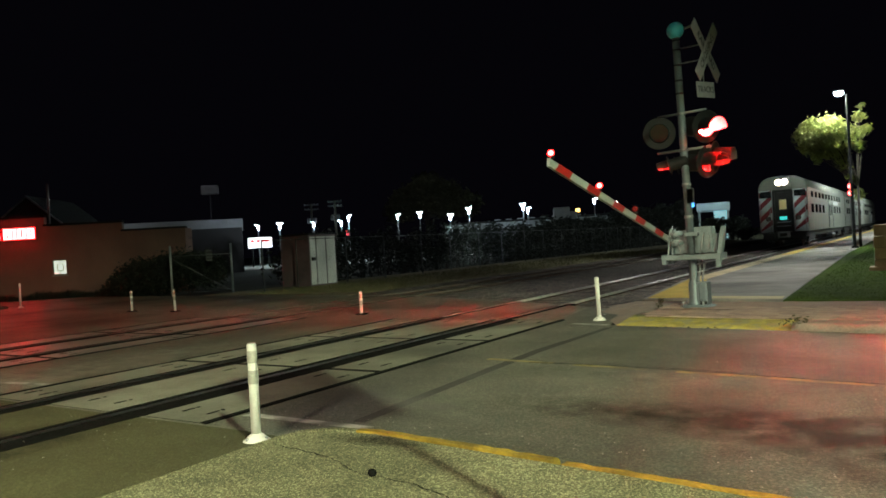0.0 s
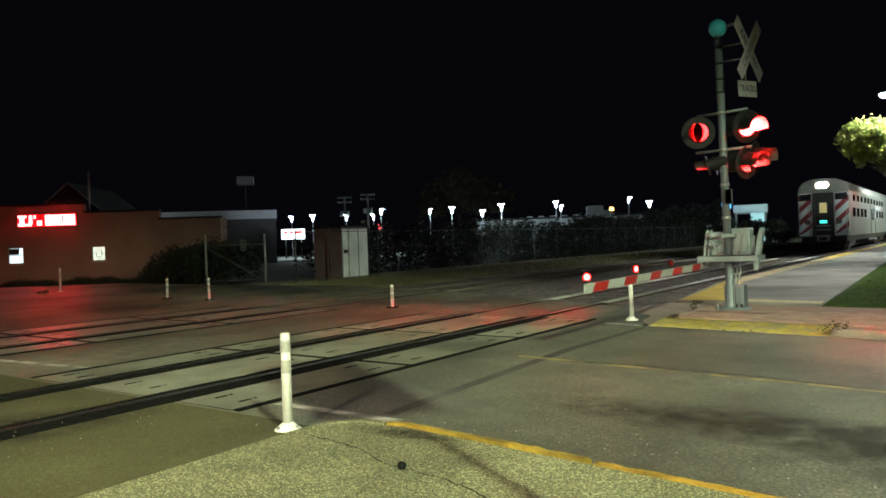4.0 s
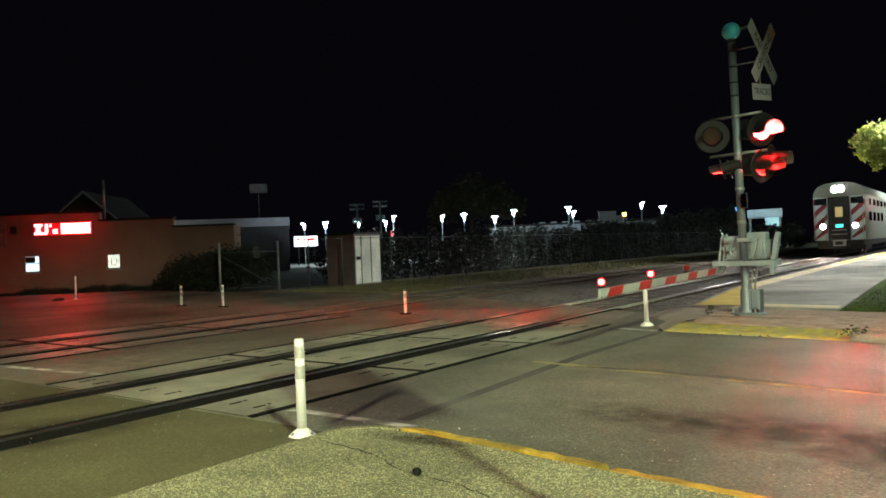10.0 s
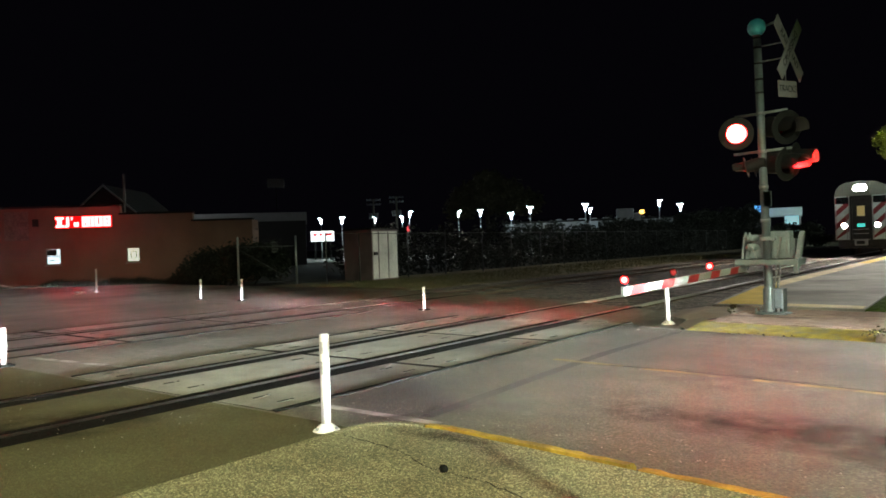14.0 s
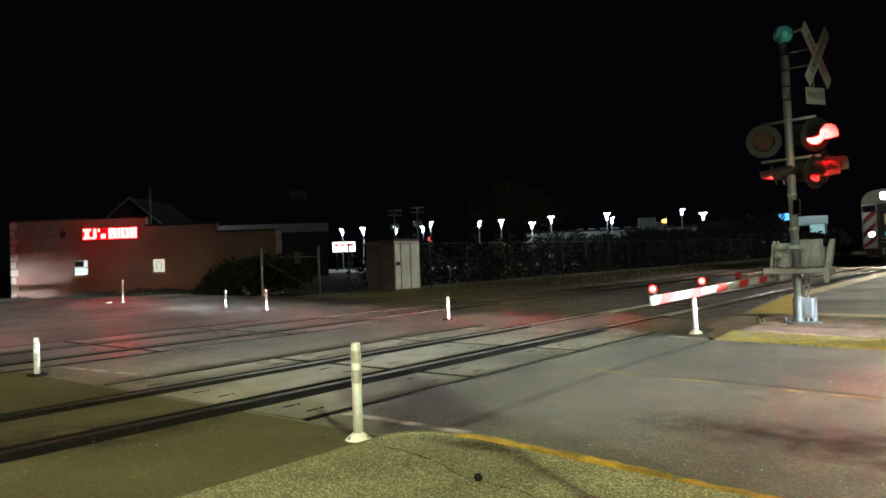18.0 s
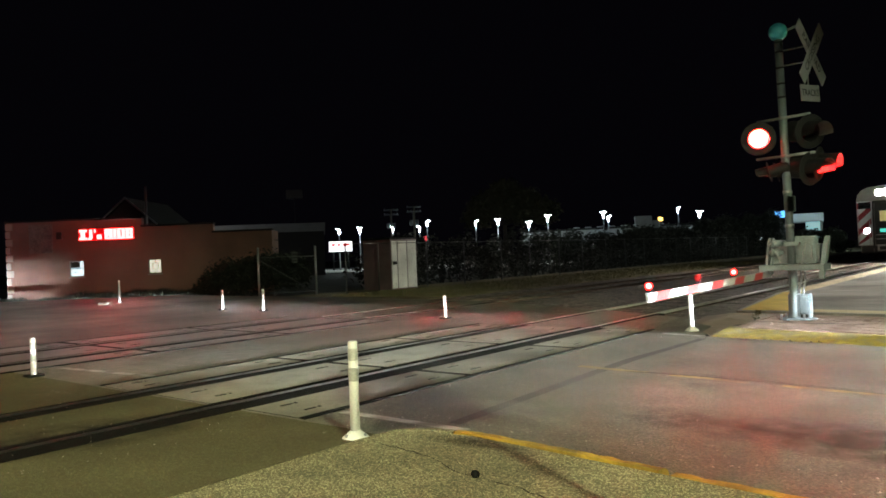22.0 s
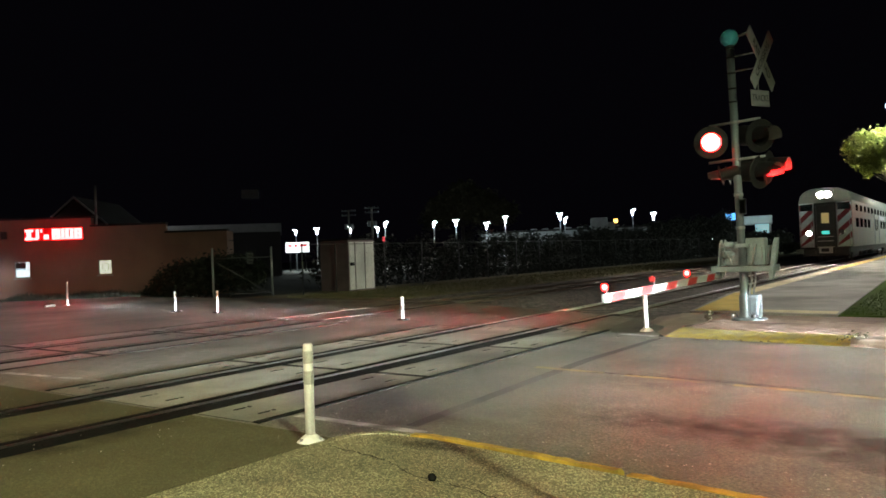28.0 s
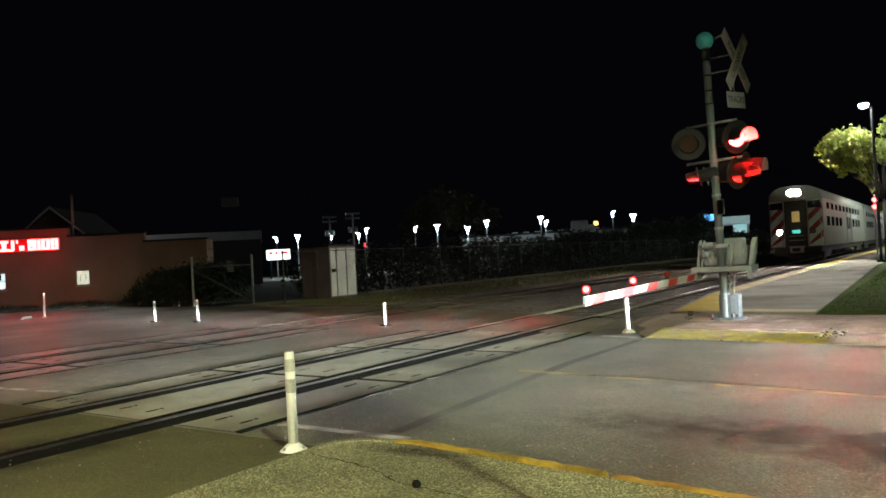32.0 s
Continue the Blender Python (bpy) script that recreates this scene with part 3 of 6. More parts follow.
track("far_track", -12.7, "second track with dull rusty rails through the crossing", mat("dull_rail", (0.1, 0.08, 0.065), 0.6, 0.4, vary=0.3, scale=3, coords="World"), CROSSING_RAIL, -14, 240)


def crossing_panels(name, x, y0, label, rows, length, spans, rubber, material):
    """Concrete panels in rows; spans: the panels across the track, rubber: the black seals beside the rails."""
    r = tagged(root(name, pose(x, 0, 0)), label, "crossing panel", kind="structure")
    rnd = random.Random(rows * 10 + len(spans) + int(-x))
    for a, b in spans:
        for i in range(rows):
            bm = B()
            lo, hi = y0 + length * i + (0.02 if i == 0 else 0.055), y0 + length * (i + 1) - 0.055
            box(bm, a, b, lo, hi, -0.1, 0.0065 + rnd.uniform(-0.002, 0.004), 0.003)
            panel = part("panel", bm, material, r)
            for k in range(4):
                u, v = a + (b - a) * (0.28 if k % 2 else 0.72), (lo + 0.32 if k < 2 else hi - 0.34)
                part("lifting_slot", box(B(), u - 0.013, u + 0.013, v - 0.08, v + 0.05, 0.004, 0.0115), RUBBER, panel)
                part("lifting_slot", box(B(), u - 0.02, u + 0.016, v + 0.085, v + 0.11, 0.004, 0.0112), RUBBER, panel)
    end = y0 + length * rows
    for a, b in rubber:
        part("flangeway", box(B(), a, b, y0, end, -0.1, 0.0048), RUBBER, r)
        part("flangeway", box(B(), a, b, -14, y0 - 0.005, -0.1, 0.005), RUBBER, r)
        part("flangeway", box(B(), a * 0.55 + 0.45 * math.copysign(0.7525, a), b * 0.55 + 0.45 * math.copysign(0.7525, b), end + 0.02, 14.4 if x > -9 else 17.0, -0.1, 0.005), RUBBER, r)
    for a, b in ((spans[0][0] - 0.065, spans[0][0] - 0.003), (spans[-1][1] + 0.003, spans[-1][1] + 0.075)):
        part("edge_seal", box(B(), a, b, y0 + 0.01, end, -0.09, 0.0115), RUBBER, r)
    part("joint_filler", box(B(), spans[0][0] - 0.07, spans[-1][1] + 0.085, y0 + 0.01, end, -0.09, 0.0035), RUBBER, r)
    return r


crossing_panels("near_crossing_panels", -6.865, 4.09, "grey concrete crossing panels between black rubber flangeways", 3, 2.48, [(-1.6, -0.93), (-0.46, 0.55), (1.1, 1.87)], [(-0.93, -0.79), (-0.715, -0.48), (0.57, 0.715), (0.79, 1.08)], PANEL)
crossing_panels("far_crossing_panels", -12.7, 3.55, "smooth concrete crossing panels of the second track", 3, 2.69, [(-1.75, -0.98), (-0.52, 0.58), (1.06, 1.72)], [(-0.96, -0.79), (-0.715, -0.54), (0.6, 0.715), (0.79, 1.04)], mat("old_panel", (0.2, 0.19, 0.165), 0.36, vary=0.35, scale=2, fine=50, bump=0.15, stains=0.5, random=0.2, coords="World"))


# ---- delineator posts ----
def delineator(x, y, h, label, base=True, bands=True, lean=0.0):
    r = thing("delineator_post", pose(x, y, 0, lean * 0.4, lean, 0), label, "delineator post", "white posts round the crossing")
    bm = B()
    lathe(bm, [(0.036, 0.03), (0.036, h - 0.01), (0.03, h)], 14)
    part("tube", bm, POST_WHITE, r)
    if bands:
        for z, tall in ((h - 0.145, 0.09), (h - 0.3, 0.1)):
            part("reflective_band", lathe(B(), [(0.037, z), (0.0385, z + 0.004), (0.0385, z + tall - 0.004), (0.037, z + tall)], 14), REFLECT, r, "scuffed grey reflective band")
    bm = B()
    if base:
        lathe(bm, [(0.105, 0.0), (0.105, 0.012), (0.085, 0.03), (0.05, 0.06), (0.038, 0.07)], 18)
        part("base", bm, POST_WHITE, r)
        for a in range(3):
            q = math.radians(120 * a + 20)
            part("bolt", cyl(B(), (0.08 * math.cos(q), 0.08 * math.sin(q), 0.028), (0.08 * math.cos(q), 0.08 * math.sin(q), 0.046), 0.012, seg=8), GALV, r)
    else:
        box(bm, -0.1, 0.1, -0.1, 0.1, 0, 0.03, 0.01)
        part("base", bm, RUBBER, r, "black rubber base")
    return r


delineator(-4.03, 3.84, 0.74, "white plastic delineator post on a white flared base", lean=0.6)
delineator(-4.31, 11.55, 0.71, "white plastic delineator post beside the gate arm", bands=False, lean=-1.2)
delineator(-9.95, 12.3, 0.5, "short white delineator post on a black base", False)
delineator(-17.0, 12.9, 0.62, "white delineator post with reflective bands", False)
delineator(-18.94, 12.9, 0.6, "white delineator post with reflective bands", False)
delineator(-10.17, 4.04, 0.5, "short white delineator post on a black rubber base", False)
delineator(-27.96, 14.4, 0.9, "tall white delineator post near the bar building", True, False)


# ---- crossing signal with its gate ----
def signal_lamp(parent, m, phase, lit, lid=False):
    """A lamp that looks along its own -y, with a two-faced lens that turns to light up."""
    if lit is RED_SIDE:
        m = m @ Matrix.Scale(0.62, 4)
    bm = B()
    ring_r = [(0.165, 0.0), (0.265, 0.0), (0.275, -0.012), (0.265, -0.02), (0.165, -0.02)]
    rings = [[bm.verts.new((r * math.cos(a), y, r * math.sin(a))) for a in [2 * math.pi * i / 28 for i in range(28)]] for r, y in [(rr, -yy) for rr, yy in ring_r]]
    for a, b in zip(rings, rings[1:] + rings[:1]):
        for i in range(28):
            bm.faces.new((a[i], a[(i + 1) % 28], b[(i + 1) % 28], b[i]))
    lamp = part("signal_lamp", bm, BLACK, parent, "round black background disc", at=m)
    bm = B()
    deep = 0.2 if lit is RED_SIDE else 0.14 if lit is RED_ON else 0.16 if lit is RED_ROAD else 0.0
    prof = [(0.162, 0.0), (0.17, 0.29 + deep), (0.1, 0.33 + deep), (0.098, 0.32 + deep), (0.163, 0.285 + deep), (0.163, 0.127 + deep), (0.152, 0.112 + deep), (0.152, 0.104 + deep), (0.1565, 0.1 + deep), (0.1565, 0.0)]
    rings = [[bm.verts.new((r * math.cos(a), y, r * math.sin(a))) for a in [2 * math.pi * i / 24 for i in range(24)]] for r, y in prof]
    for a, b in zip(rings, rings[1:]):
        for i in range(24):
            bm.faces.new((a[i], a[(i + 1) % 24], b[(i + 1) % 24], b[i]))
    bm.faces.new(rings[2]), bm.faces.new(rings[3])
    part("housing", bm, BLACK, lamp)
    bm = B()
    n = 18
    rows = []
    for y, cut in ((0.0, 0.0), (-0.14, 0.1), (-0.3, 0.32)):
        rows.append([(0.168 * math.cos(a), y, 0.168 * math.sin(a)) for a in [radians(-25) + cut + (math.pi + radians(50) - 2 * cut) * i / n for i in range(n + 1)]])
    outer = [[bm.verts.new(p) for p in row] for row in rows]
    inner = [[bm.verts.new((p[0] * 0.975, p[1], p[2] * 0.975)) for p in row] for row in rows]
    for k in range(2):
        for i in range(n):
            bm.faces.new((outer[k][i], outer[k][i + 1], outer[k + 1][i + 1], outer[k + 1][i]))
            bm.faces.new((inner[k][i + 1], inner[k][i], inner[k + 1][i], inner[k + 1][i + 1])).material_index = 1
    for i in range(n):
        bm.faces.new((outer[2][i], outer[2][i + 1], inner[2][i + 1], inner[2][i]))
    if not lid:
        part("hood", bm, [BLACK, HOOD_IN], lamp)
    else:
        # added in place of the hood on the unseen signal, to cap its light
        part("visor", box(B(), -0.7, 0.7, -1.0, -0.01, 0.172, 0.182, 0.004), BLACK, lamp, "oversized flat black plate that caps the beam")
    bm = B()
    front = [bm.verts.new((0.1555 * math.cos(2 * math.pi * i / 24), -0.006, 0.1555 * math.sin(2 * math.pi * i / 24))) for i in range(24)]
    back = [bm.verts.new((v.co.x, 0.006, v.co.z)) for v in front]
    bm.faces.new(front).material_index = 0
    bm.faces.new(back[::-1]).material_index = 1
    for i in range(24):
        bm.faces.new((front[i], back[i], back[(i + 1) % 24], front[(i + 1) % 24])).material_index = 1
    lens = part("lens", bm, [lit, RED_DARK], lamp, "red signal lens", at=pose(0, 0.0 if lid else 0.12 + deep, 0))
    FLASHERS.append((lens, phase))
    return lamp


FLASHERS = []
UNDER_DARK = mat("dark_gap", (0.02, 0.02, 0.02), 0.9, vary=0.2, scale=5)
ARM = (-0.42, 0.0, 0.735)


def crossing_signal(place, label, lamps, lit):
    signal = thing("crossing_signal", place, label, "crossing signal", "signals of this crossing")
    bm = B()
    lathe(bm, [(0.29, 0.0), (0.29, 0.02), (0.26, 0.035)], 8, False, pose(0.05, 0.03, 0, 0, 0, 22))
    lathe(bm, [(0.13, 0.03), (0.11, 0.06), (0.094, 0.09), (0.092, 0.4), (0.076, 0.43), (0.066, 0.46), (0.064, 0.84)], 18)
    part("base", bm, MAST, signal, "flanged grey foot of the mast")
    bm = B()
    box(bm, -0.06, 0.235, -0.075, 0.2, 0.03, 0.42, 0.045)
    shroud = part("base_box", bm, MAST, signal, "rounded grey junction box round the mast foot")
    part("cable_slot", box(B(), 0.1, 0.215, -0.079, -0.05, 0.045, 0.1, 0.004), UNDER_DARK, shroud)
    part("box_seam", box(B(), 0.094, 0.1, -0.0785, -0.07, 0.1, 0.4), UNDER_DARK, shroud)
    part("box_seam", box(B(), 0.1, 0.2, -0.0785, -0.07, 0.115, 0.121), UNDER_DARK, shroud)
    for dx, dy in ((-0.17, -0.15), (0.17, -0.15), (0.17, 0.15), (-0.17, 0.15)):
        part("anchor_bolt", cyl(B(), (dx, dy, 0.0), (dx, dy, 0.1), 0.018, seg=8), GALV, signal)
    mast_lean = pose(0, 0, 0, 0, -0.9, 0)
    part("mast", cyl(B(), (0, 0, 0.4), (0, 0, 4.6), 0.062, seg=20), MAST, signal, at=mast_lean)
    for z, dark in ((1.5, False), (2.05, False), (2.63, False), (3.25, False), (3.6, True), (3.82, True), (4.08, True), (4.34, True), (4.5, True)):
        part("clamp", cyl(B(), (0, 0, z), (0, 0, z + (0.028 if dark else 0.05)), 0.069 if dark else 0.074, seg=16), UNDER_DARK if dark else GALV, signal, at=mast_lean)
    bm = B()
    bmesh.ops.create_uvsphere(bm, u_segments=24, v_segments=14, radius=0.145)
    for f in bm.faces:
        f.smooth = True
    turned(bm, Matrix.Translation((0, 0, 4.69)))
    part("bell", bm, mat("bell_enamel", (0.13, 0.76, 1.0), 0.4, vary=0.15, scale=6), signal, "round pale teal bell on top of the mast", at=mast_lean)
    part("bell_arm", cyl(B(), (0.06, 0, 4.69), (0.2, 0, 4.72), 0.02, seg=8), GALV, signal)
    for z in (4.37, 4.12):
        part("crossbuck_bracket", cyl(B(), (0.02, 0, z), (0.42, 0.0, z), 0.012, seg=8), GALV, signal, at=mast_lean)
    for ang, word in ((45, "CROSSING"), (-45, "RAILROAD")):
        bm = B()
        box(bm, 0.0, 0.012, -0.61, 0.61, -0.115, 0.115, 0.003)
        blade = part("crossbuck_blade", bm, SIGN_WHITE, signal, at=pose(0.40 + (0.014 if ang > 0 else 0), 0, 4.25, ang + 4, 0, -10))
        cu = bpy.data.curves.new("lettering", "FONT")
        cu.body, cu.size, cu.align_x, cu.align_y, cu.extrude = word, 0.165, "CENTER", "CENTER", 0.001
        ob = new("lettering", cu)
        ob.data.materials.append(BLACK)
        ob.parent, ob.matrix_basis = blade, pose(0.015, 0, 0, 90, 0, 90)
    bm = B()
    box(bm, 0, 0.01, -0.3, 0.3, -0.13, 0.13, 0.003)
    plate = part("track_count_plate", bm, SIGN_WHITE, signal, "small white plate below the crossbuck", at=pose(0.36, 0.02, 3.62, 4, 0, -14))
    cu = bpy.data.curves.new("lettering", "FONT")
    cu.body, cu.size, cu.align_x, cu.align_y, cu.extrude = "TRACKS", 0.15, "CENTER", "CENTER", 0.001
    ob = new("lettering", cu)
    ob.data.materials.append(BLACK)
    ob.parent, ob.matrix_basis = plate, pose(0.013, 0, 0, 90, 0, 90)
    part("plate_strap", box(B(), 0.34, 0.35, -0.02, 0.02, 3.6, 4.1), GALV, signal)
    for z, reach in ((3.28, 0.42), (2.66, 0.46)):
        part("crossarm", cyl(B(), (-reach, 0.06, z), (reach, -0.06, z), 0.022, seg=10), GALV, signal, at=mast_lean)
    for lamp_pose, phase, *other in lamps:
        signal_lamp(signal, lamp_pose, phase, other[0] if other else lit, lit is RED_FAR)
    # gate machine: two housings, channel frame, slanting counterweight arms
    for x0, x1, top in ((-0.32, 0.0, 1.3), (0.012, 0.33, 1.35)):
        bm = B()
        lo, hi = [], []
        for px, py in ((x0, 0.075), (x1, 0.075), (x1, 0.36), (x0, 0.36)):
            lo.append(bm.verts.new((px, py, 0.9)))
            hi.append(bm.verts.new((px * 0.94 + (x0 + x1) * 0.03, py * 0.96, top)))
        bm.faces.new(lo[::-1]), bm.faces.new(hi)
        for i in range(4):
            bm.faces.new((lo[i], lo[(i + 1) % 4], hi[(i + 1) % 4], hi[i]))
        bmesh.ops.bevel(bm, geom=bm.edges[:], offset=0.035, segments=3, affect="EDGES", profile=0.7)
        housing = part("gate_machine", bm, MACHINE, signal, "grey steel gate machine housing")
        xm = (x0 + x1) / 2
        part("cover_plate", box(B(), xm - 0.1, xm + 0.1, 0.052, 0.07, 0.95, top - 0.1, 0.012), MACHINE, housing)
        part("hinge", cyl(B(), (xm + 0.11, 0.055, 0.98), (xm + 0.11, 0.055, 1.2), 0.012, seg=8), GALV, housing)
        part("latch", box(B(), xm - 0.03, xm + 0.0, 0.03, 0.052, 1.03, 1.1, 0.006), GALV, housing)
    for z, r_ in ((1.24, 0.05), (1.09, 0.055)):
        part("shaft_cap", cyl(B(), (-0.3, -0.06, z), (-0.18, 0.09, z), r_, seg=14), MACHINE, signal)
        part("shaft_end", cyl(B(), (-0.318, -0.083, z), (-0.3, -0.06, z), r_ * 0.6, seg=12), GALV, signal)
    part("mast_bracket", box(B(), -0.1, 0.12, -0.075, 0.09, 1.2, 1.26, 0.01), MACHINE, signal)
    bm = B()
    box(bm, -0.47, 0.49, -0.2, -0.185, 0.8, 0.9, 0.004)
    box(bm, -0.47, 0.49, -0.2, -0.13, 0.885, 0.9, 0.004)
    box(bm, -0.47, 0.49, -0.2, -0.13, 0.8, 0.815, 0.004)
    for x in (-0.47, 0.42):
        box(bm, x, x + 0.07, -0.185, 0.34, 0.8, 0.9, 0.008)
        box(bm, x, x + 0.07, -0.19, -0.12, 0.66 if x > 0 else 0.73, 0.81, 0.008)
    part("support_frame", bm, MACHINE, signal)
    for x, dx, w in ((-0.4, 0.03, 0.016), (-0.33, 0.02, 0.012), (0.43, 0.07, 0.035)):
        bm = B()
        rows = []
        for k in range(9):
            t = k / 8
            half = 0.075 * (1 if t < 0.8 else math.sqrt(max(0.02, 1 - ((t - 0.8) / 0.2) ** 2)))
            y, z = -0.02 + 0.16 * t, 0.74 + 0.6 * t
            rows.append([bm.verts.new((x + dx * t + q, y + e, z)) for q, e in ((-w, -half), (w, -half), (w, half), (-w, half))])
        bm.faces.new(rows[0][::-1]), bm.faces.new(rows[-1])
        for a, b in zip(rows, rows[1:]):
            for i in range(4):
                bm.faces.new((a[i], a[(i + 1) % 4], b[(i + 1) % 4], b[i]))
        part("counterweight_arm", bm, MACHINE, signal)
    for k in range(2):
        part("counterweight", box(B(), 0.33 + 0.03 * k, 0.355 + 0.03 * k, 0.1, 0.32, 0.92, 1.22, 0.008), MACHINE, signal)
    for x, z in ((-0.37, 1.24), (0.49, 1.25), (-0.39, 0.85), (0.45, 0.85)):
        part("pivot_bolt", cyl(B(), (x - 0.04, 0.12, z), (x + 0.04, 0.12, z), 0.025, seg=10), GALV, signal)
    part("link_rod", cyl(B(), (0.16, -0.16, 0.86), (0.24, -0.14, 1.25), 0.014, seg=8), GALV, signal)
    part("link_rod", cyl(B(), (-0.12, -0.17, 0.86), (-0.2, -0.16, 1.1), 0.014, seg=8), GALV, signal)
    for dx in (0.1, 0.16):
        bm = B()
        pts = [(dx, 0.05, 0.84), (dx + 0.02, 0.0, 0.65), (dx - 0.01, -0.02, 0.5), (dx - 0.03, 0.02, 0.38)]
        for a, b in zip(pts, pts[1:]):
            cyl(bm, a, b, 0.018, seg=8)
        part("cable", bm, GALV, signal)
        part("small_box", box(B(), -0.02, 0.1, -0.1, -0.06, 1.75, 2.0, 0.01), MAST, signal)
    # gate arm, from the machine towards the middle of the road
    bm = B()
    box(bm, -0.02, 0.02, -4.78, 0.25, -0.052, 0.052, 0.006)
    arm = part("gate_arm", bm, WHITE, signal, "white gate arm with slanted red stripes", at=pose(*ARM))
    for i in range(5):
        y = -4.62 + i * 0.97
        for x0, x1 in ((0.0205, 0.023), (-0.023, -0.0205)):
            bm = B()
            vs = [[bm.verts.new((x, yy, z)) for yy, z in ((y, -0.053), (y + 0.42, -0.053), (y + 0.52, 0.053), (y + 0.1, 0.053))] for x in (x0, x1)]
            bm.faces.new(vs[0]), bm.faces.new(vs[1][::-1])
            for k in range(4):
                bm.faces.new((vs[0][k], vs[0][(k + 1) % 4], vs[1][(k + 1) % 4], vs[1][k]))
            part("stripe", bm, RED, arm)
    for y, phase in ((-4.72, "on"), (-3.14, "R"), (-1.65, "L")):
        bm = B()
        box(bm, -0.03, 0.03, y - 0.03, y + 0.03, 0.06, 0.09)
        part("lamp_bracket", bm, BLACK, arm)
        bm = B()
        n = 18
        discs = [[bm.verts.new((r_ * math.cos(2 * math.pi * i / n), yy, r_ * math.sin(2 * math.pi * i / n))) for i in range(n)] for r_, yy in ((0.042, -0.004), (0.046, 0.0), (0.046, 0.034), (0.03, 0.044))]
        bm.faces.new(discs[0]), bm.faces.new(discs[3][::-1])
        for k in range(3):
            for i in range(n):
                bm.faces.new((discs[k][i], discs[k + 1][i], discs[k + 1][(i + 1) % n], discs[k][(i + 1) % n])).smooth = True
        for f in bm.faces:
            f.material_index = 0 if f.calc_center_median().y < -0.003 else 1
        lens = part("arm_lamp", bm, [RED_SMALL, RED_DARK], arm, "small red gate arm lamp", at=pose(0, y, 0.132, 0, 0, 14))
        if phase != "on":
            FLASHERS.append((lens, phase))
    return arm


arm = crossing_signal(pose(-3.08, 12.8, 0.09), "silver painted railway crossing signal mast with gate", [
    (pose(-0.42, -0.08, 2.98, 9, 0, 16), "L"), (pose(0.36, -0.05, 3.0, 10, 0, 50), "R", RED_ROAD),
    (pose(-0.3, -0.02, 2.42, 12, 0, -83), "R", RED_SIDE), (pose(0.34, 0.0, 2.42, 8, 0, 64), "R", RED_ROAD),
    (pose(0.42, 0.2, 2.5, 6, 0, 84), "L", RED_ROAD), (pose(-0.28, 0.36, 2.44, 12, 0, -82), "L", RED_SIDE)], RED_ON)
# the same signal for the other direction, across the tracks
arm_b = crossing_signal(pose(-17.2, 0.8, 0.0, 0, 0, 180), "silver painted crossing signal for the other direction", [
    (pose(-0.42, -0.08, 2.98, 29, 0, 12), "L"), (pose(0.42, -0.08, 2.98, 29, 0, -14), "R"),
    (pose(-0.4, -0.3, 2.36, 25, 0, 18), "R"), (pose(0.4, -0.3, 2.36, 25, 0, -18), "L")], RED_FAR)


# ---- platform lamp, tree, station sign ----
def platform_lamp(x, y):
    r = thing("platform_lamp", pose(x, y, 0.1), "tall dark platform lamp post with bright white head", "lamp post", "lamps on the platform")
    bm = B()
    lathe(bm, [(0.16, 0), (0.16, 0.08), (0.07, 0.14), (0.062, 6.9), (0.05, 7.2)], 14)
    part("pole", bm, POLE, r)
    part("arm", cyl(B(), (0, 0, 7.1), (-0.32, 0, 7.3), 0.035, seg=8), POLE, r)
    bm = B()
    lathe(bm, [(0.06, 7.52), (0.17, 7.48), (0.22, 7.38), (0.22, 7.36)], 16)
    turned(bm, Matrix.Translation((-0.32, 0, 0)))
    part("hood", bm, BLACK, r)
    bm = B()
    lathe(bm, [(0.12, 7.18), (0.19, 7.24), (0.21, 7.35)], 16)
    turned(bm, Matrix.Translation((-0.32, 0, 0)))
    g = part("diffuser", bm, LOT_LAMP, r, "glowing white lens")
    g.visible_shadow = False
    return r


platform_lamp(-2.43, 39.3)
platform_lamp(1.2, 67.0)
platform_lamp(1.2, 100.0)


def crown(name, blobs, count, size, material, seed, squash=0.85):
    """Many small leaf clumps, two crossed folded blades each, scattered in and on a few overlapping blobs."""
    rnd = random.Random(seed)
    verts, faces = [], []
    weight = [b[3] ** 2 for b in blobs]
    for _ in range(count):
        bx, by, bz, br = rnd.choices(blobs, weight)[0]
        u, a = rnd.uniform(-1, 1), rnd.uniform(0, 2 * math.pi)
        rr = br * rnd.uniform(0.2, 1.0) ** 0.5 * rnd.choice((0.9, 1.0, 1.0, 1.1)) * (1 + 0.18 * math.sin(5 * a + bx * 3))
        s = math.sqrt(1 - u * u)
        c = Vector((bx + rr * s * math.cos(a), by + rr * s * math.sin(a), bz + rr * u * squash))
        q = Euler((rnd.uniform(-1.2, 1.2), rnd.uniform(-1.2, 1.2), rnd.uniform(0, 6.28))).to_matrix()
        k = size * rnd.uniform(0.55, 1.35)
        i = len(verts)
        for p in ((0, -0.9, 0), (0.42, -0.1, 0.14), (0, 1.0, -0.1), (-0.42, 0.05, 0.16), (0.0, 0.0, -0.04)):
            verts.append(c + q @ (Vector(p) * k))
        faces += [(i, i + 1, i + 4), (i + 1, i + 2, i + 4), (i + 2, i + 3, i + 4), (i + 3, i, i + 4)]
    me = bpy.data.meshes.new(name)
    me.from_pydata([tuple(v) for v in verts], [], faces)
    me.materials.append(material)
    return me


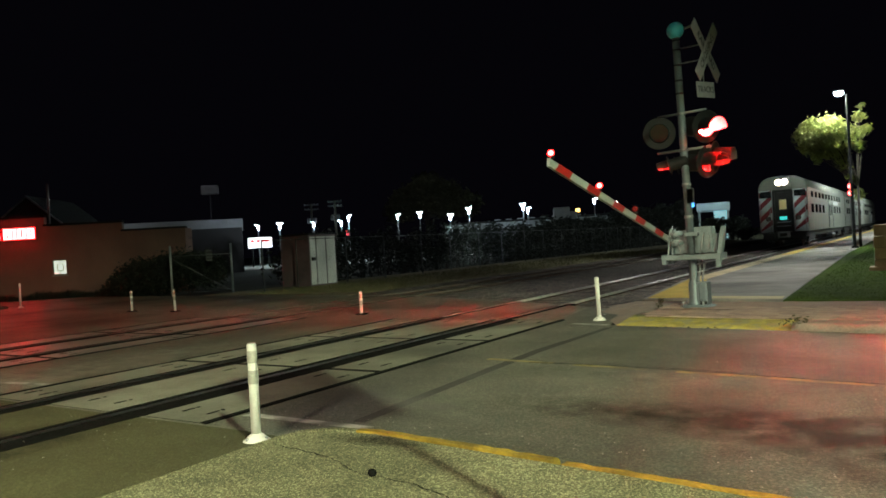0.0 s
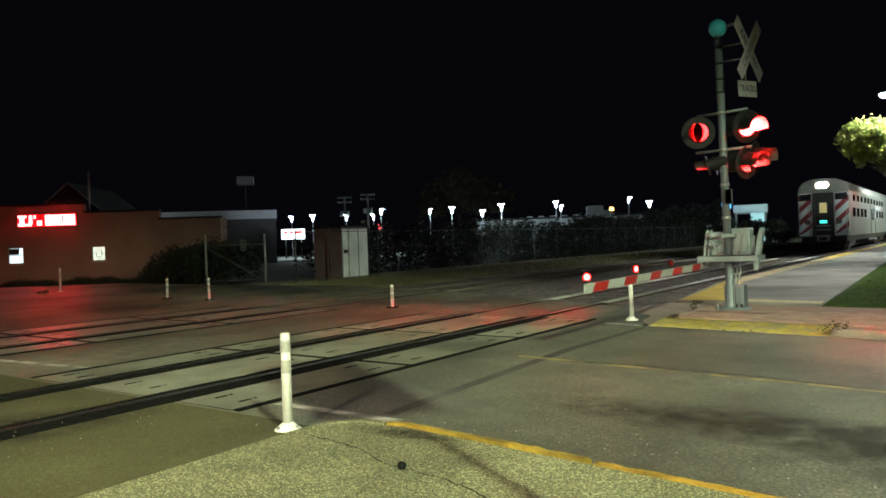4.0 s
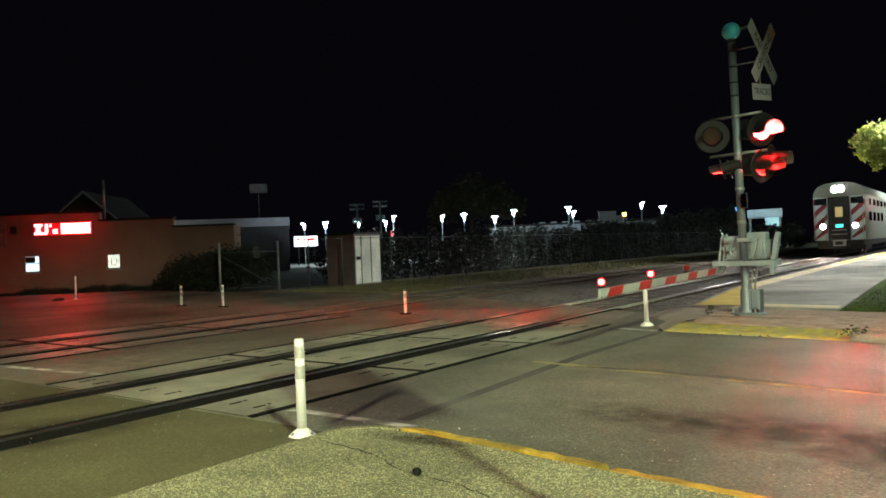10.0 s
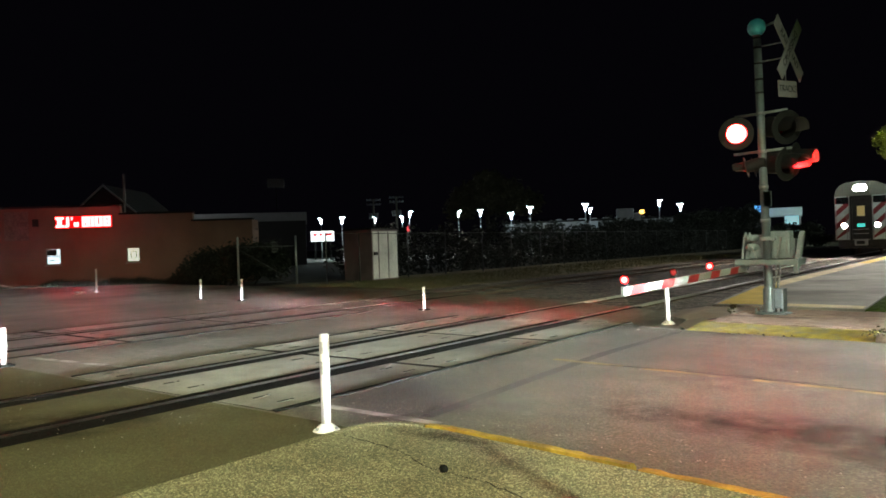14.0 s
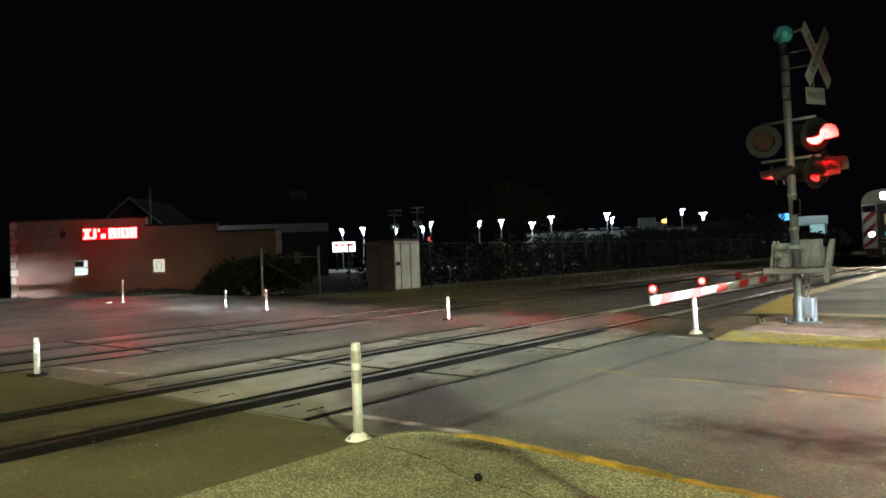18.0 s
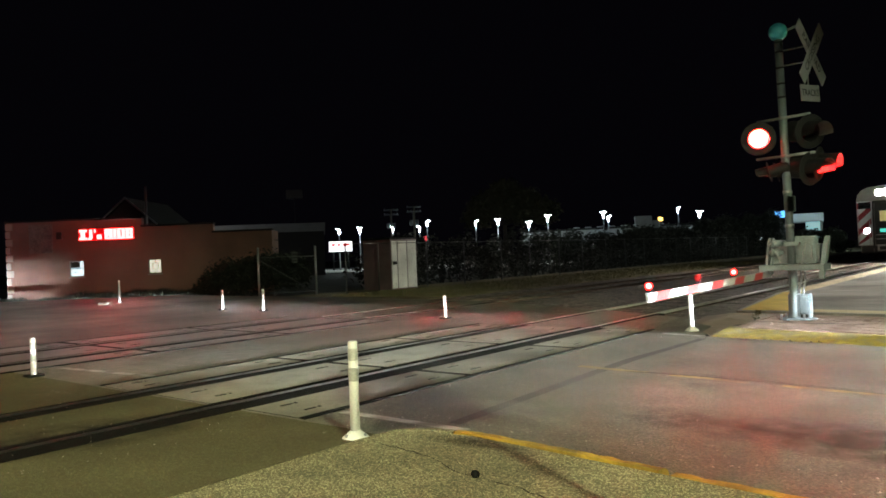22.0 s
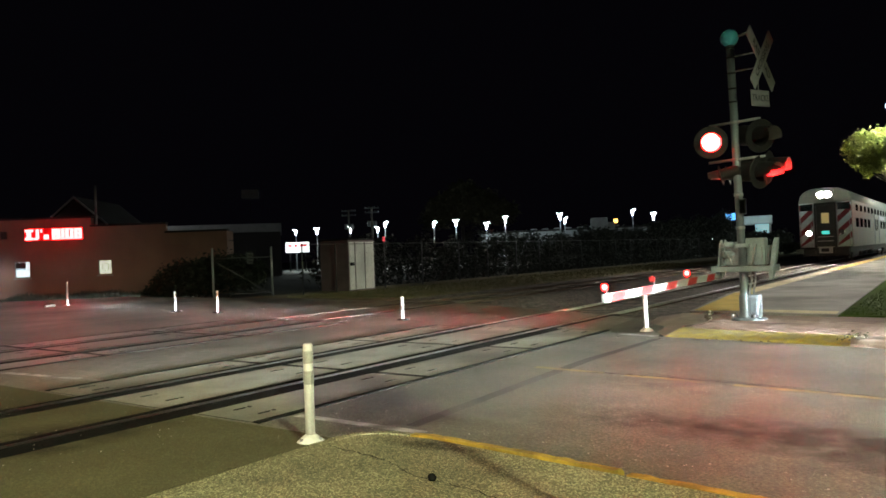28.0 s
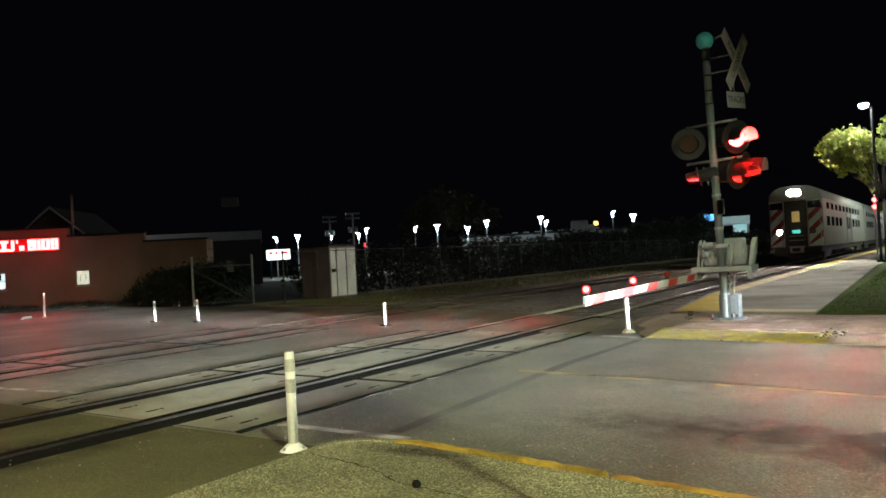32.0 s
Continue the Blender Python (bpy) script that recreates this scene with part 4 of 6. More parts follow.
def tree(name, x, y, z0, height, blobs, count, size, material, label, seed, trunk_r=0.09):
    r = thing(name, pose(x, y, z0), label, "tree")
    bm = B()
    fork = height * 0.45
    cyl(bm, (0, 0, 0), (0.03, 0.02, fork), trunk_r * 1.25, trunk_r * 0.85, 10)
    part("trunk", bm, BARK, r)
    bm = B()
    for bx, by, bz, br in blobs:
        mid = Vector((bx * 0.45, by * 0.45, fork + (bz - fork) * 0.55))
        cyl(bm, (0.03, 0.02, fork - 0.05), mid, trunk_r * 0.6, trunk_r * 0.38, 7)
        cyl(bm, mid, (bx, by, bz), trunk_r * 0.38, trunk_r * 0.14, 6)
    part("limb", bm, BARK, r)
    o = new("crown", crown("crown", blobs, count, size, material, seed))
    o.parent = r
    return r


tree("street_tree", -2.3, 41.0, 0.1, 6.6, [(-1.3, -0.5, 5.84, 0.84), (-1.96, -0.3, 5.84, 0.57), (-2.48, -0.2, 5.64, 0.33), (-0.83, -0.6, 5.92, 0.57), (-0.74, -0.2, 5.2, 0.67), (-1.77, -0.4, 5.15, 0.63), (-1.26, 0, 4.93, 0.6), (-2.2, 0.1, 5.09, 0.37), (-1.61, -0.3, 4.49, 0.33), (-0.64, 0.1, 4.43, 0.44), (-0.48, 0, 3.99, 0.27), (0.11, 0.1, 5.56, 0.46), (0.11, 0.2, 4.93, 0.37), (0.2, 0.5, 6.38, 0.33), (0.3, 0.5, 6.85, 0.2), (0.51, 0.4, 5.7, 0.3), (-0.32, 0, 3.45, 0.2), (0.01, 0.3, 2.54, 0.33), (-0.43, 0.3, 5.64, 0.4)], 3800, 0.135, LEAF, "young street tree with lamp-lit yellow green leaves", 4, 0.06)

sign = thing("station_sign", pose(-0.55, 21.6, 0.1), "brown board between low stone piers on the lawn", "sign")
bm = B()
for k in range(4):
    box(bm, -0.28 + 0.01 * (k % 2), 0.05 - 0.012 * (k % 2), -0.2, 0.2, k * 0.29, k * 0.29 + 0.28, 0.025)
part("stone_pier", bm, STONE, sign)
part("footing", box(B(), -0.4, 2.3, -0.3, 0.3, -0.05, 0.1, 0.02), STONE, sign)
part("board", box(B(), 0.06, 1.9, -0.06, 0.06, 0.15, 1.15, 0.015), BROWN, sign)


# ---- train: cab car and two coaches ----
SHELL = [(-1.38, 0.95), (-1.38, 3.62), (-1.3, 3.95), (-1.1, 4.2), (-0.75, 4.36), (0, 4.42), (0.75, 4.36), (1.1, 4.2), (1.3, 3.95), (1.38, 3.62), (1.38, 0.95)]


def side_strip(x, y0, y1, z0, z1, t=0.012):
    return (x, x + t, y0, y1, z0, z1) if x > 0 else (x - t, x, y0, y1, z0, z1)


def railcar(name, label, length, front):
    r = thing(name, pose(0, 0, 0), label, "train")
    bm = B()
    a, b = [bm.verts.new((x, 0.0, z)) for x, z in SHELL], [bm.verts.new((x, length, z)) for x, z in SHELL]
    n = len(SHELL)
    for i in range(n):
        f = bm.faces.new((a[i], a[(i + 1) % n], b[(i + 1) % n], b[i]))
        f.smooth = 1 <= i <= 8
    bm.faces.new(a[::-1]), bm.faces.new(b)
    part("body", bm, STAINLESS, r, "dull stainless steel body")
    part("underframe", box(B(), -1.2, 1.2, 0.4, length - 0.2, 0.62, 0.95, 0.04), UNDER, r)
    for x in (-1.38, 1.38):
        bm = B()
        for k in range(9):
            box(bm, *side_strip(x, 0.35, length - 0.3, 1.02 + 0.1 * k, 1.06 + 0.1 * k, 0.02))
        part("fluting", bm, STAINLESS, r)
        for y0 in [1.6 + 2.05 * k for k in range(int((length - 4) / 2.05))]:
            if abs(y0 - length * 0.46) > 2.0:
                part("lower_window", box(B(), *side_strip(x, y0, y0 + 1.35, 2.08, 2.62, 0.01)), DARKGLASS, r)
            part("upper_window", box(B(), *side_strip(x, y0 + 0.1, y0 + 1.25, 3.05, 3.42, 0.01)), DARKGLASS, r)
        yd = length * 0.46
        for k in (0, 1):
            door = part("door", box(B(), *side_strip(x, yd + 1.25 * k, yd + 1.2 + 1.25 * k, 0.98, 3.0, 0.03)), STAINLESS, r, "sliding steel entrance door")
            part("door_window", box(B(), *side_strip(x * 1.02, yd + 0.25 + 1.25 * k, yd + 0.95 + 1.25 * k, 1.9, 2.7, 0.006)), DARKGLASS, door)
        for yy in (yd - 0.35, yd + 2.6):
            part("grab_rail", cyl(B(), (x * 1.04, yy, 1.0), (x * 1.04, yy, 2.9), 0.03, seg=8), WHITE, r)
        part("letter_board", box(B(), *side_strip(x, yd + 3.5, yd + 7.5, 2.72, 2.98, 0.006)), SIGN_WHITE, r)
        part("step", box(B(), *(side_strip(x * 0.9, yd + 0.1, yd + 2.4, 0.5, 0.6, 0.3))), GALV, r)
    for y in (3.2, length - 3.2):
        bm = B()
        box(bm, -1.15, 1.15, y - 1.5, y + 1.5, 0.45, 0.62, 0.03)
        for x in (-1.1, 1.02):
            box(bm, x, x + 0.08, y - 1.5, y + 1.5, 0.3, 0.6, 0.02)
        truck = part("truck_frame", bm, UNDER, r)
        for yy in (y - 1.25, y + 1.25):
            for x in (-0.8, 0.72):
                part("wheel", cyl(B(), (x, yy, 0.46), (x + 0.1, yy, 0.46), 0.45, seg=24), RUST, truck)
    if not front:
        part("end_door", box(B(), -0.45, 0.45, -0.02, 0.0, 1.0, 3.1), UNDER, r)
    return r


TRAIN_RED = mat("maroon_stripe", (0.2, 0.02, 0.025), 0.5, vary=0.15, scale=4)
TRAIN_WHITE = mat("cab_white", (0.5, 0.62, 0.62), 0.5, vary=0.15, scale=3, stains=0.2)


def cab_front(r):
    """The cab end: striped panels, door, headlight box, ditch lights, pilot and coupler."""
    for x0, x1 in ((-1.35, -0.58), (0.58, 1.35)):
        p = part("end_panel", box(B(), x0, x1, -0.03, 0.0, 0.98, 3.55, 0.008), TRAIN_WHITE, r, "white cab end panel with slanting red stripes")
        for k in range(-1, 4):
            z = 0.75 + 0.78 * k
            bm = B()
            pts = []
            for x, zz in ((x0, z), (x1, z + 0.72), (x1, z + 1.08), (x0, z + 0.36)):
                pts.append((x, min(max(zz, 0.99), 3.54)))
            if max(q[1] for q in pts) - min(q[1] for q in pts) < 0.1:
                continue
            fr, bk = [bm.verts.new((x, -0.036, z)) for x, z in pts], [bm.verts.new((x, -0.0305, z)) for x, z in pts]
            bm.faces.new(fr), bm.faces.new(bk[::-1])
            for i in range(4):
                bm.faces.new((fr[i], bk[i], bk[(i + 1) % 4], fr[(i + 1) % 4]))
            part("stripe", bm, TRAIN_RED, p)
        w = (x0 + x1) / 2
        part("cab_window", box(B(), w - 0.33, w + 0.33, -0.04, -0.031, 3.1, 3.5, 0.004), DARKGLASS, p)
    part("brow", box(B(), -1.26, 1.26, -0.045, 0.0, 3.56, 3.98, 0.02), STAINLESS, r, "dull steel band over the cab")
    for x in (-0.62, 0.6):
        part("collision_post", box(B(), x, x + 0.035, -0.17, -0.03, 0.95, 3.5, 0.008), GALV, r)
    for x in (-1.3, 1.26):
        part("corner_rail", cyl(B(), (x, -0.1, 1.05), (x, -0.1, 3.0), 0.018, seg=8), GALV, r)
        for z in (1.1, 2.0, 2.95):
            part("rail_bracket", cyl(B(), (x, -0.1, z), (x, -0.02, z), 0.012, seg=6), GALV, r)
    for z in (1.3, 1.55):
        part("door_step", box(B(), -0.4, 0.4, -0.09, -0.055, z, z + 0.04, 0.005), GALV, r)
    for x in (-0.55, -0.3, 0.3, 0.5):
        part("air_hose", cyl(B(), (x, -0.12, 0.75), (x * 0.9, -0.3, 0.42), 0.03, 0.025, 8), UNDER, r)
    bm = B()
    for x in (-0.57, 0.47):
        box(bm, x, x + 0.1, -0.14, 0.0, 0.9, 3.5, 0.02)
    box(bm, -0.57, 0.57, -0.14, 0.0, 3.4, 3.55, 0.02)
    part("diaphragm_frame", bm, UNDER, r)
    door = part("end_door", box(B(), -0.46, 0.46, -0.05, 0.0, 1.0, 3.4, 0.01), UNDER, r, "dark cab end door")
    part("door_window", box(B(), -0.2, 0.2, -0.06, -0.051, 2.35, 2.95, 0.01), CABIN, door, "softly lit door window")
    part("number_board", box(B(), -0.2, 0.2, -0.07, -0.052, 1.72, 1.9, 0.005), CYAN, door, "small teal lit number board")
    part("headlight_box", box(B(), -0.5, 0.5, -0.16, 0.1, 3.68, 4.34, 0.05), STAINLESS, r, "grey headlight box")
    for x, name in ((-0.17, "headlight"), (0.17, "headlight"), (-0.85, "ditch_light"), (0.85, "ditch_light")):
        z, rad = (4.0, 0.165) if name == "headlight" else (1.8, 0.12)
        bm = B()
        rings = [[bm.verts.new((x + q * math.cos(a), y, z + q * math.sin(a))) for a in [2 * math.pi * i / 20 for i in range(20)]] for q, y in ((rad + 0.03, -0.036), (rad + 0.03, -0.2), (rad + 0.004, -0.2), (rad + 0.004, -0.04))]
        for a, b in zip(rings, rings[1:]):
            for i in range(20):
                bm.faces.new((a[i], a[(i + 1) % 20], b[(i + 1) % 20], b[i]))
        bm.faces.new(rings[3])
        h = part(name, bm, UNDER, r)
        bm = B()
        f = [bm.verts.new(((rad + 0.003) * math.cos(2 * math.pi * i / 20), -0.004, (rad + 0.003) * math.sin(2 * math.pi * i / 20))) for i in range(20)]
        k = [bm.verts.new((v.co.x, 0.004, v.co.z)) for v in f]
        bm.faces.new(f).material_index = 0
        bm.faces.new(k[::-1]).material_index = 1
        for i in range(20):
            bm.faces.new((f[i], k[i], k[(i + 1) % 20], f[(i + 1) % 20])).material_index = 1
        lens = part("lens", bm, [HEAD_ON, HEAD_DIM if name == "headlight" else LENS_OFF], h, "round clear lens", at=pose(x, -0.19, z))
        HEADLIGHTS.append((lens, x, z, name))
    bm = B()
    box(bm, -1.2, 1.2, -0.1, 0.1, 0.45, 0.9, 0.03)
    part("pilot", bm, UNDER, r)
    bm = B()
    box(bm, -0.34, 0.34, -0.28, 0.0, 0.62, 0.98, 0.03)
    part("coupler_pocket", bm, GALV, r)
    bm = B()
    box(bm, -0.2, 0.2, -0.5, -0.28, 0.7, 0.9, 0.04)
    part("coupler", bm, UNDER, r)
    for x in (-0.72, 0.66):
        part("grab_rail", cyl(B(), (x, -0.12, 1.0), (x, -0.12, 2.4), 0.018, seg=8), GALV, r)


HEADLIGHTS = []
cab_car = railcar("cab_car", "stainless steel commuter cab car with red striped front", 25.6, True)
cab_front(cab_car)
coach = railcar("coach", "stainless steel bilevel commuter coach at the platform", 25.6, False)
coach_b = copy_thing(coach, pose(0, 0, 0))
TRAIN = [(cab_car, 0.0), (coach, 26.2), (coach_b, 52.4)]


# ---- bar building on the far side ----
HOUSE = pose(-38.9, 14.5, -0.05, 0, 0, 38.7)
house = thing("bar_building", HOUSE, "low stucco bar building with stepped parapet and red neon sign", "building")
W1, W2 = (3.02, 3.74, 1.1, 1.88), (6.86, 7.5, 1.12, 1.82)
STEPS = [(0.0, 6.6, 3.82), (6.6, 10.05, 3.4), (10.05, 12.9, 2.98)]
cuts = sorted({0.0, 6.6, 10.05, 12.9, W1[0], W1[1], W2[0], W2[1]})
for a, b in zip(cuts, cuts[1:]):
    top = next(h for s, e, h in STEPS if s <= a < e)
    hole = next((w for w in (W1, W2) if w[0] <= a < w[1]), None)
    for z0, z1 in ((0, hole[2]), (hole[3], top)) if hole else ((0, top),):
        part("wall", box(B(), a, b, 0, 0.3, z0, z1), STUCCO, house)
part("wall", box(B(), 0.0, 0.3, 0.3, 9.0, 0, 3.82), STUCCO, house)
part("wall", box(B(), 12.6, 12.9, 0.3, 1.3, 0, 2.98), STUCCO, house)
bm = B()
for s, e, h in STEPS:
    box(bm, s - 0.05, e + 0.03, -0.05, 0.36, h, h + 0.09, 0.01)
part("coping", bm, ROOF, house, "dark metal parapet coping")
bm = B()
for s, e, h in STEPS:
    box(bm, s + 0.3, e, 0.36, 1.3 if e > 12 else 9.0, h - 0.5, h - 0.4)
part("roof", bm, ROOF, house)
for k in range(10):
    part("quoin", box(B(), -0.03, 0.32 if k % 2 else 0.2, -0.04, 0.3, k * 0.38 + 0.04, k * 0.38 + 0.36, 0.02), QUOIN, house)


def lit_window(parent, w, pane, bars, label):
    x0, x1, z0, z1 = w
    win = part("window", box(B(), x0 - 0.05, x1 + 0.05, -0.03, 0.0, z0 - 0.07, z0 - 0.01, 0.01), WHITE, parent, label)
    bm = B()
    for a, b, c, d in ((x0, x0 + 0.05, z0, z1), (x1 - 0.05, x1, z0, z1), (x0, x1, z0, z0 + 0.05), (x0, x1, z1 - 0.05, z1)):
        box(bm, a, b, 0.02, 0.1, c, d)
    part("frame", bm, WHITE, win)
    part("pane", box(B(), x0 + 0.04, x1 - 0.04, 0.06, 0.08, z0 + 0.04, z1 - 0.04), pane, win)
    for a, b, c, d in bars:
        part("bar", box(B(), x0 + a, x0 + b, 0.03, 0.055, z0 + c, z0 + d), UNDER, win)
    return win


lit_window(house, W1, WINDOW_LIT, [(0.04, 0.5, 0.44, 0.72), (0.04, 0.68, 0.38, 0.42), (0.15, 0.4, 0.18, 0.22)], "lit sash window with a dark blind half down")
lit_window(house, W2, WINDOW_WARM, [(0.18, 0.46, 0.18, 0.21), (0.18, 0.46, 0.49, 0.52), (0.18, 0.21, 0.18, 0.52), (0.43, 0.46, 0.18, 0.52), (0.31, 0.33, 0.05, 0.18), (0.31, 0.33, 0.52, 0.65), (0.05, 0.18, 0.34, 0.36), (0.46, 0.59, 0.34, 0.36)], "lit glass block window with a square pattern")
part("mural", box(B(), 1.1, 2.25, -0.02, 0.0, 2.3, 3.7), mat("faded_mural", (0.2, 0.17, 0.16), 0.9, vary=0.5, scale=3, fine=10), house, "faded dark poster on the wall")
part("vent_box", box(B(), 2.45, 2.72, -0.06, 0.0, 2.95, 3.3, 0.02), UNDER, house)
part("flue_pole", cyl(B(), (6.64, 0.5, 3.3), (6.64, 0.5, 5.4), 0.055, seg=12), GALV, house)
bar_sign = thing("neon_sign", HOUSE @ pose(0, -0.06, 0), "glowing red sign with plain bar shapes on stucco wall", "sign")
# added panel whose faint glow imitates the halo of the bars
part("backing", box(B(), 3.56, 6.24, -0.04, 0.04, 2.82, 3.4, 0.03), NEON_HALO, bar_sign, "deep red glowing backing standing for the bars' halo")
for a, b, z0, z1 in ((3.6, 3.98, 3.24, 3.36), (3.68, 3.88, 2.98, 3.24), (3.6, 3.98, 2.86, 2.98), (4.1, 4.24, 2.92, 3.36), (4.02, 4.2, 2.86, 2.97), (4.32, 4.4, 3.2, 3.36), (4.46, 4.68, 2.88, 3.1), (4.84, 5.22, 2.86, 3.36), (5.26, 5.4, 2.86, 3.36), (5.44, 5.82, 2.86, 3.36), (5.86, 6.2, 2.86, 3.36)):
    part("bar", box(B(), a, b, -0.08, -0.042, z0, z1, 0.012), NEON, bar_sign)
for i, (a, z0, z1) in enumerate(((5.0, 2.95, 3.05), (5.62, 2.98, 3.3), (6.02, 2.97, 3.07), (6.02, 3.17, 3.25))):
    part("slot", box(B(), a, a + 0.05, -0.084, -0.081, z0, z1), NEON_HALO, bar_sign)

gable = thing("gabled_house", pose(-46.4, 24.6, 0, 0, 0, 38.7), "dark gabled house behind the bar building", "house")
DARK_SIDING = mat("dark_siding", (0.1, 0.085, 0.085), 0.85, vary=0.25, scale=2)
part("wall", box(B(), -1.9, 1.9, 0, 7, 0, 4.2), DARK_SIDING, gable)
bm = B()
f0 = [bm.verts.new(p) for p in ((-1.9, 0, 4.2), (1.9, 0, 4.2), (0.0, 0, 5.85))]
f1 = [bm.verts.new(p) for p in ((-1.9, 7, 4.2), (1.9, 7, 4.2), (0.0, 7, 5.85))]
bm.faces.new(f0), bm.faces.new(f1[::-1]), bm.faces.new((f0[0], f0[2], f1[2], f1[0])), bm.faces.new((f0[1], f1[1], f1[2], f0[2])), bm.faces.new((f0[0], f1[0], f1[1], f0[1]))
part("gable_end", bm, DARK_SIDING, gable)
for s_ in (-1, 1):
    for nm, y0, y1, mt, up in (("roof", -0.2, 7.2, ROOF, 0.0), ("barge_board", -0.26, -0.2, SIDING, 0.01)):
        bm = B()
        vs = [bm.verts.new((s_ * x, y, z + up)) for y in (y0, y1) for x, z in ((0.0, 5.88), (2.2, 3.98), (2.2, 4.1), (0.0, 6.02))]
        for q in ((0, 1, 2, 3), (4, 5, 6, 7), (0, 1, 5, 4), (1, 2, 6, 5), (2, 3, 7, 6), (3, 0, 4, 7)):
            bm.faces.new([vs[i] for i in q])
        part(nm, bm, mt, gable)

FASCIA = mat("grey_fascia", (0.26, 0.26, 0.27), 0.7, vary=0.25, scale=1, fine=20)
# pale warehouse further back
ware = thing("warehouse", pose(-63.0, 36.5, 0, 0, 0, 48), "long low white warehouse with dark lower wall", "building")
part("wall", box(B(), 0, 15.0, 0, 10, 0, 4.2), mat("dark_block_wall", (0.03, 0.028, 0.028), 0.9, vary=0.25, scale=0.7), ware)
part("fascia", box(B(), -0.1, 15.1, -0.12, 10, 4.2, 5.0), FASCIA, ware, "pale metal fascia")
part("rooftop_unit", box(B(), 11.4, 13.0, 3, 4.4, 7.7, 8.5, 0.05), DARK_SIDING, ware, "small pale rooftop unit")
part("rooftop_mast", box(B(), 12.16, 12.24, 3.66, 3.74, 5.0, 7.7), ROOF, ware)


# ---- fence, swing gate, relay cabinet, bushes ----
FENCE = mat("weathered_galvanized", (0.07, 0.07, 0.072), 0.6, 0.4, vary=0.25, scale=4)
gate = thing("yard_gate", pose(-25.05, 18.85, -0.05), "galvanized pipe yard gate with diagonal brace", "gate")
d = Vector((-23.85 + 25.05, 20.9 - 18.85, 0))
for name, p, q, rad in (("post", (0, 0, 0), (0, 0, 2.05), 0.045), ("post", tuple(d), (d.x, d.y, 2.05), 0.045), ("top_rail", (0, 0, 1.62), (d.x, d.y, 1.62), 0.025), ("brace", (0, 0, 1.55), (d.x * 0.93, d.y * 0.93, 0.15), 0.025), ("bottom_rail", (0, 0, 0.15), (d.x, d.y, 0.15), 0.02)):
    part(name, cyl(B(), p, q, rad, seg=10), GALV if name == "post" else FENCE, gate)
plate_g = part("notice_plate", box(B(), -0.12, 0.12, -0.012, 0.0, 1.36, 1.82, 0.004), FENCE, gate, "small white notice with dark bars", at=Matrix.Translation(d * 0.63) @ pose(0, 0, 0, 0, 0, 59))
for z in (1.42, 1.55, 1.68):
    part("bar", box(B(), -0.08, 0.1, -0.018, -0.0125, z, z + 0.07), UNDER, plate_g)

fence = thing("chain_link_fence", pose(-22.1, 0, -0.05), "galvanized chain link fence along the far track", "fence")
ys = [20.9] + [23.0 + 3.05 * k for k in range(18)]
for y in ys:
    part("post", cyl(B(), (0.1 * math.sin(y), y, 0), (0.1 * math.sin(y), y, 2.1), 0.032, seg=8), FENCE, fence)
for a, b in zip(ys, ys[1:]):
    part("top_rail", cyl(B(), (0.1 * math.sin(a), a, 2.06), (0.1 * math.sin(b), b, 2.06), 0.018, seg=6), FENCE, fence)
verts, faces = [], []
for k in range(520):
    y = 23.2 + k * 0.1
    for dy in (-2.0, 2.0):
        if 23.0 <= y + dy <= 74:
            i = len(verts)
            verts += [(0.02, y, 0.05), (0.02, y + 0.002, 0.05), (0.02, y + dy + 0.002, 2.05), (0.02, y + dy, 2.05)]
            faces.append((i, i + 1, i + 2, i + 3))
me = bpy.data.meshes.new("wire_mesh")
me.from_pydata(verts, [], faces)
me.materials.append(FENCE)
o = tagged(new("wire_mesh", me), kind="stuff")
o.parent = fence

cab = thing("relay_cabinet", pose(-23.55, 23.75, -0.1), "railway relay cabinet, sides coloured dark as in shade, white ribbed doors", "cabinet")
# body tone carries the shade of the side turned from the light
part("body", box(B(), -0.3, 1.4, 0, 1.75, 0, 2.28, 0.02), mat("shaded_cabinet_paint", (0.2, 0.145, 0.16), 0.6, 0.1, vary=0.25, scale=2, fine=20, stains=0.3), cab, "side walls with their shade in the maroon grey colour")
part("roof", box(B(), -0.36, 1.46, -0.06, 1.81, 2.28, 2.36, 0.02), ROOF, cab, "dark overhanging roof")
DOOR_WHITE = mat("white_door_paint", (0.82, 0.83, 0.78), 0.55, vary=0.12, scale=2, fine=20, stains=0.25)
for y0, y1 in ((0.06, 0.42), (0.46, 1.06), (1.1, 1.7)):
    dr = part("door", box(B(), 1.4, 1.425, y0, y1, 0.1, 2.2, 0.006), DOOR_WHITE, cab, "white sheet metal door")
    part("seam", box(B(), 1.4255, 1.43, y1 - 0.03, y1 - 0.01, 0.1, 2.2), UNDER, dr)
part("handle", box(B(), 1.42, 1.5, 0.1, 0.3, 1.15, 1.3, 0.02), BLACK, cab, "dark padlock cover")


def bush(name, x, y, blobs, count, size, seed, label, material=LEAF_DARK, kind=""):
    r = thing(name, pose(x, y, -0.1), label, "bush")
    bm = B()
    for bx, by, bz, br in blobs:
        cyl(bm, (bx * 0.7, by * 0.7, 0), (bx, by, bz), 0.04, 0.015, 6)
    tagged(part("stem", bm, BARK, r), kind="stuff")
    o = tagged(new("foliage", crown("foliage", blobs, count, size, material, seed, 0.9)), kind="stuff")
    o.parent = r
    return r


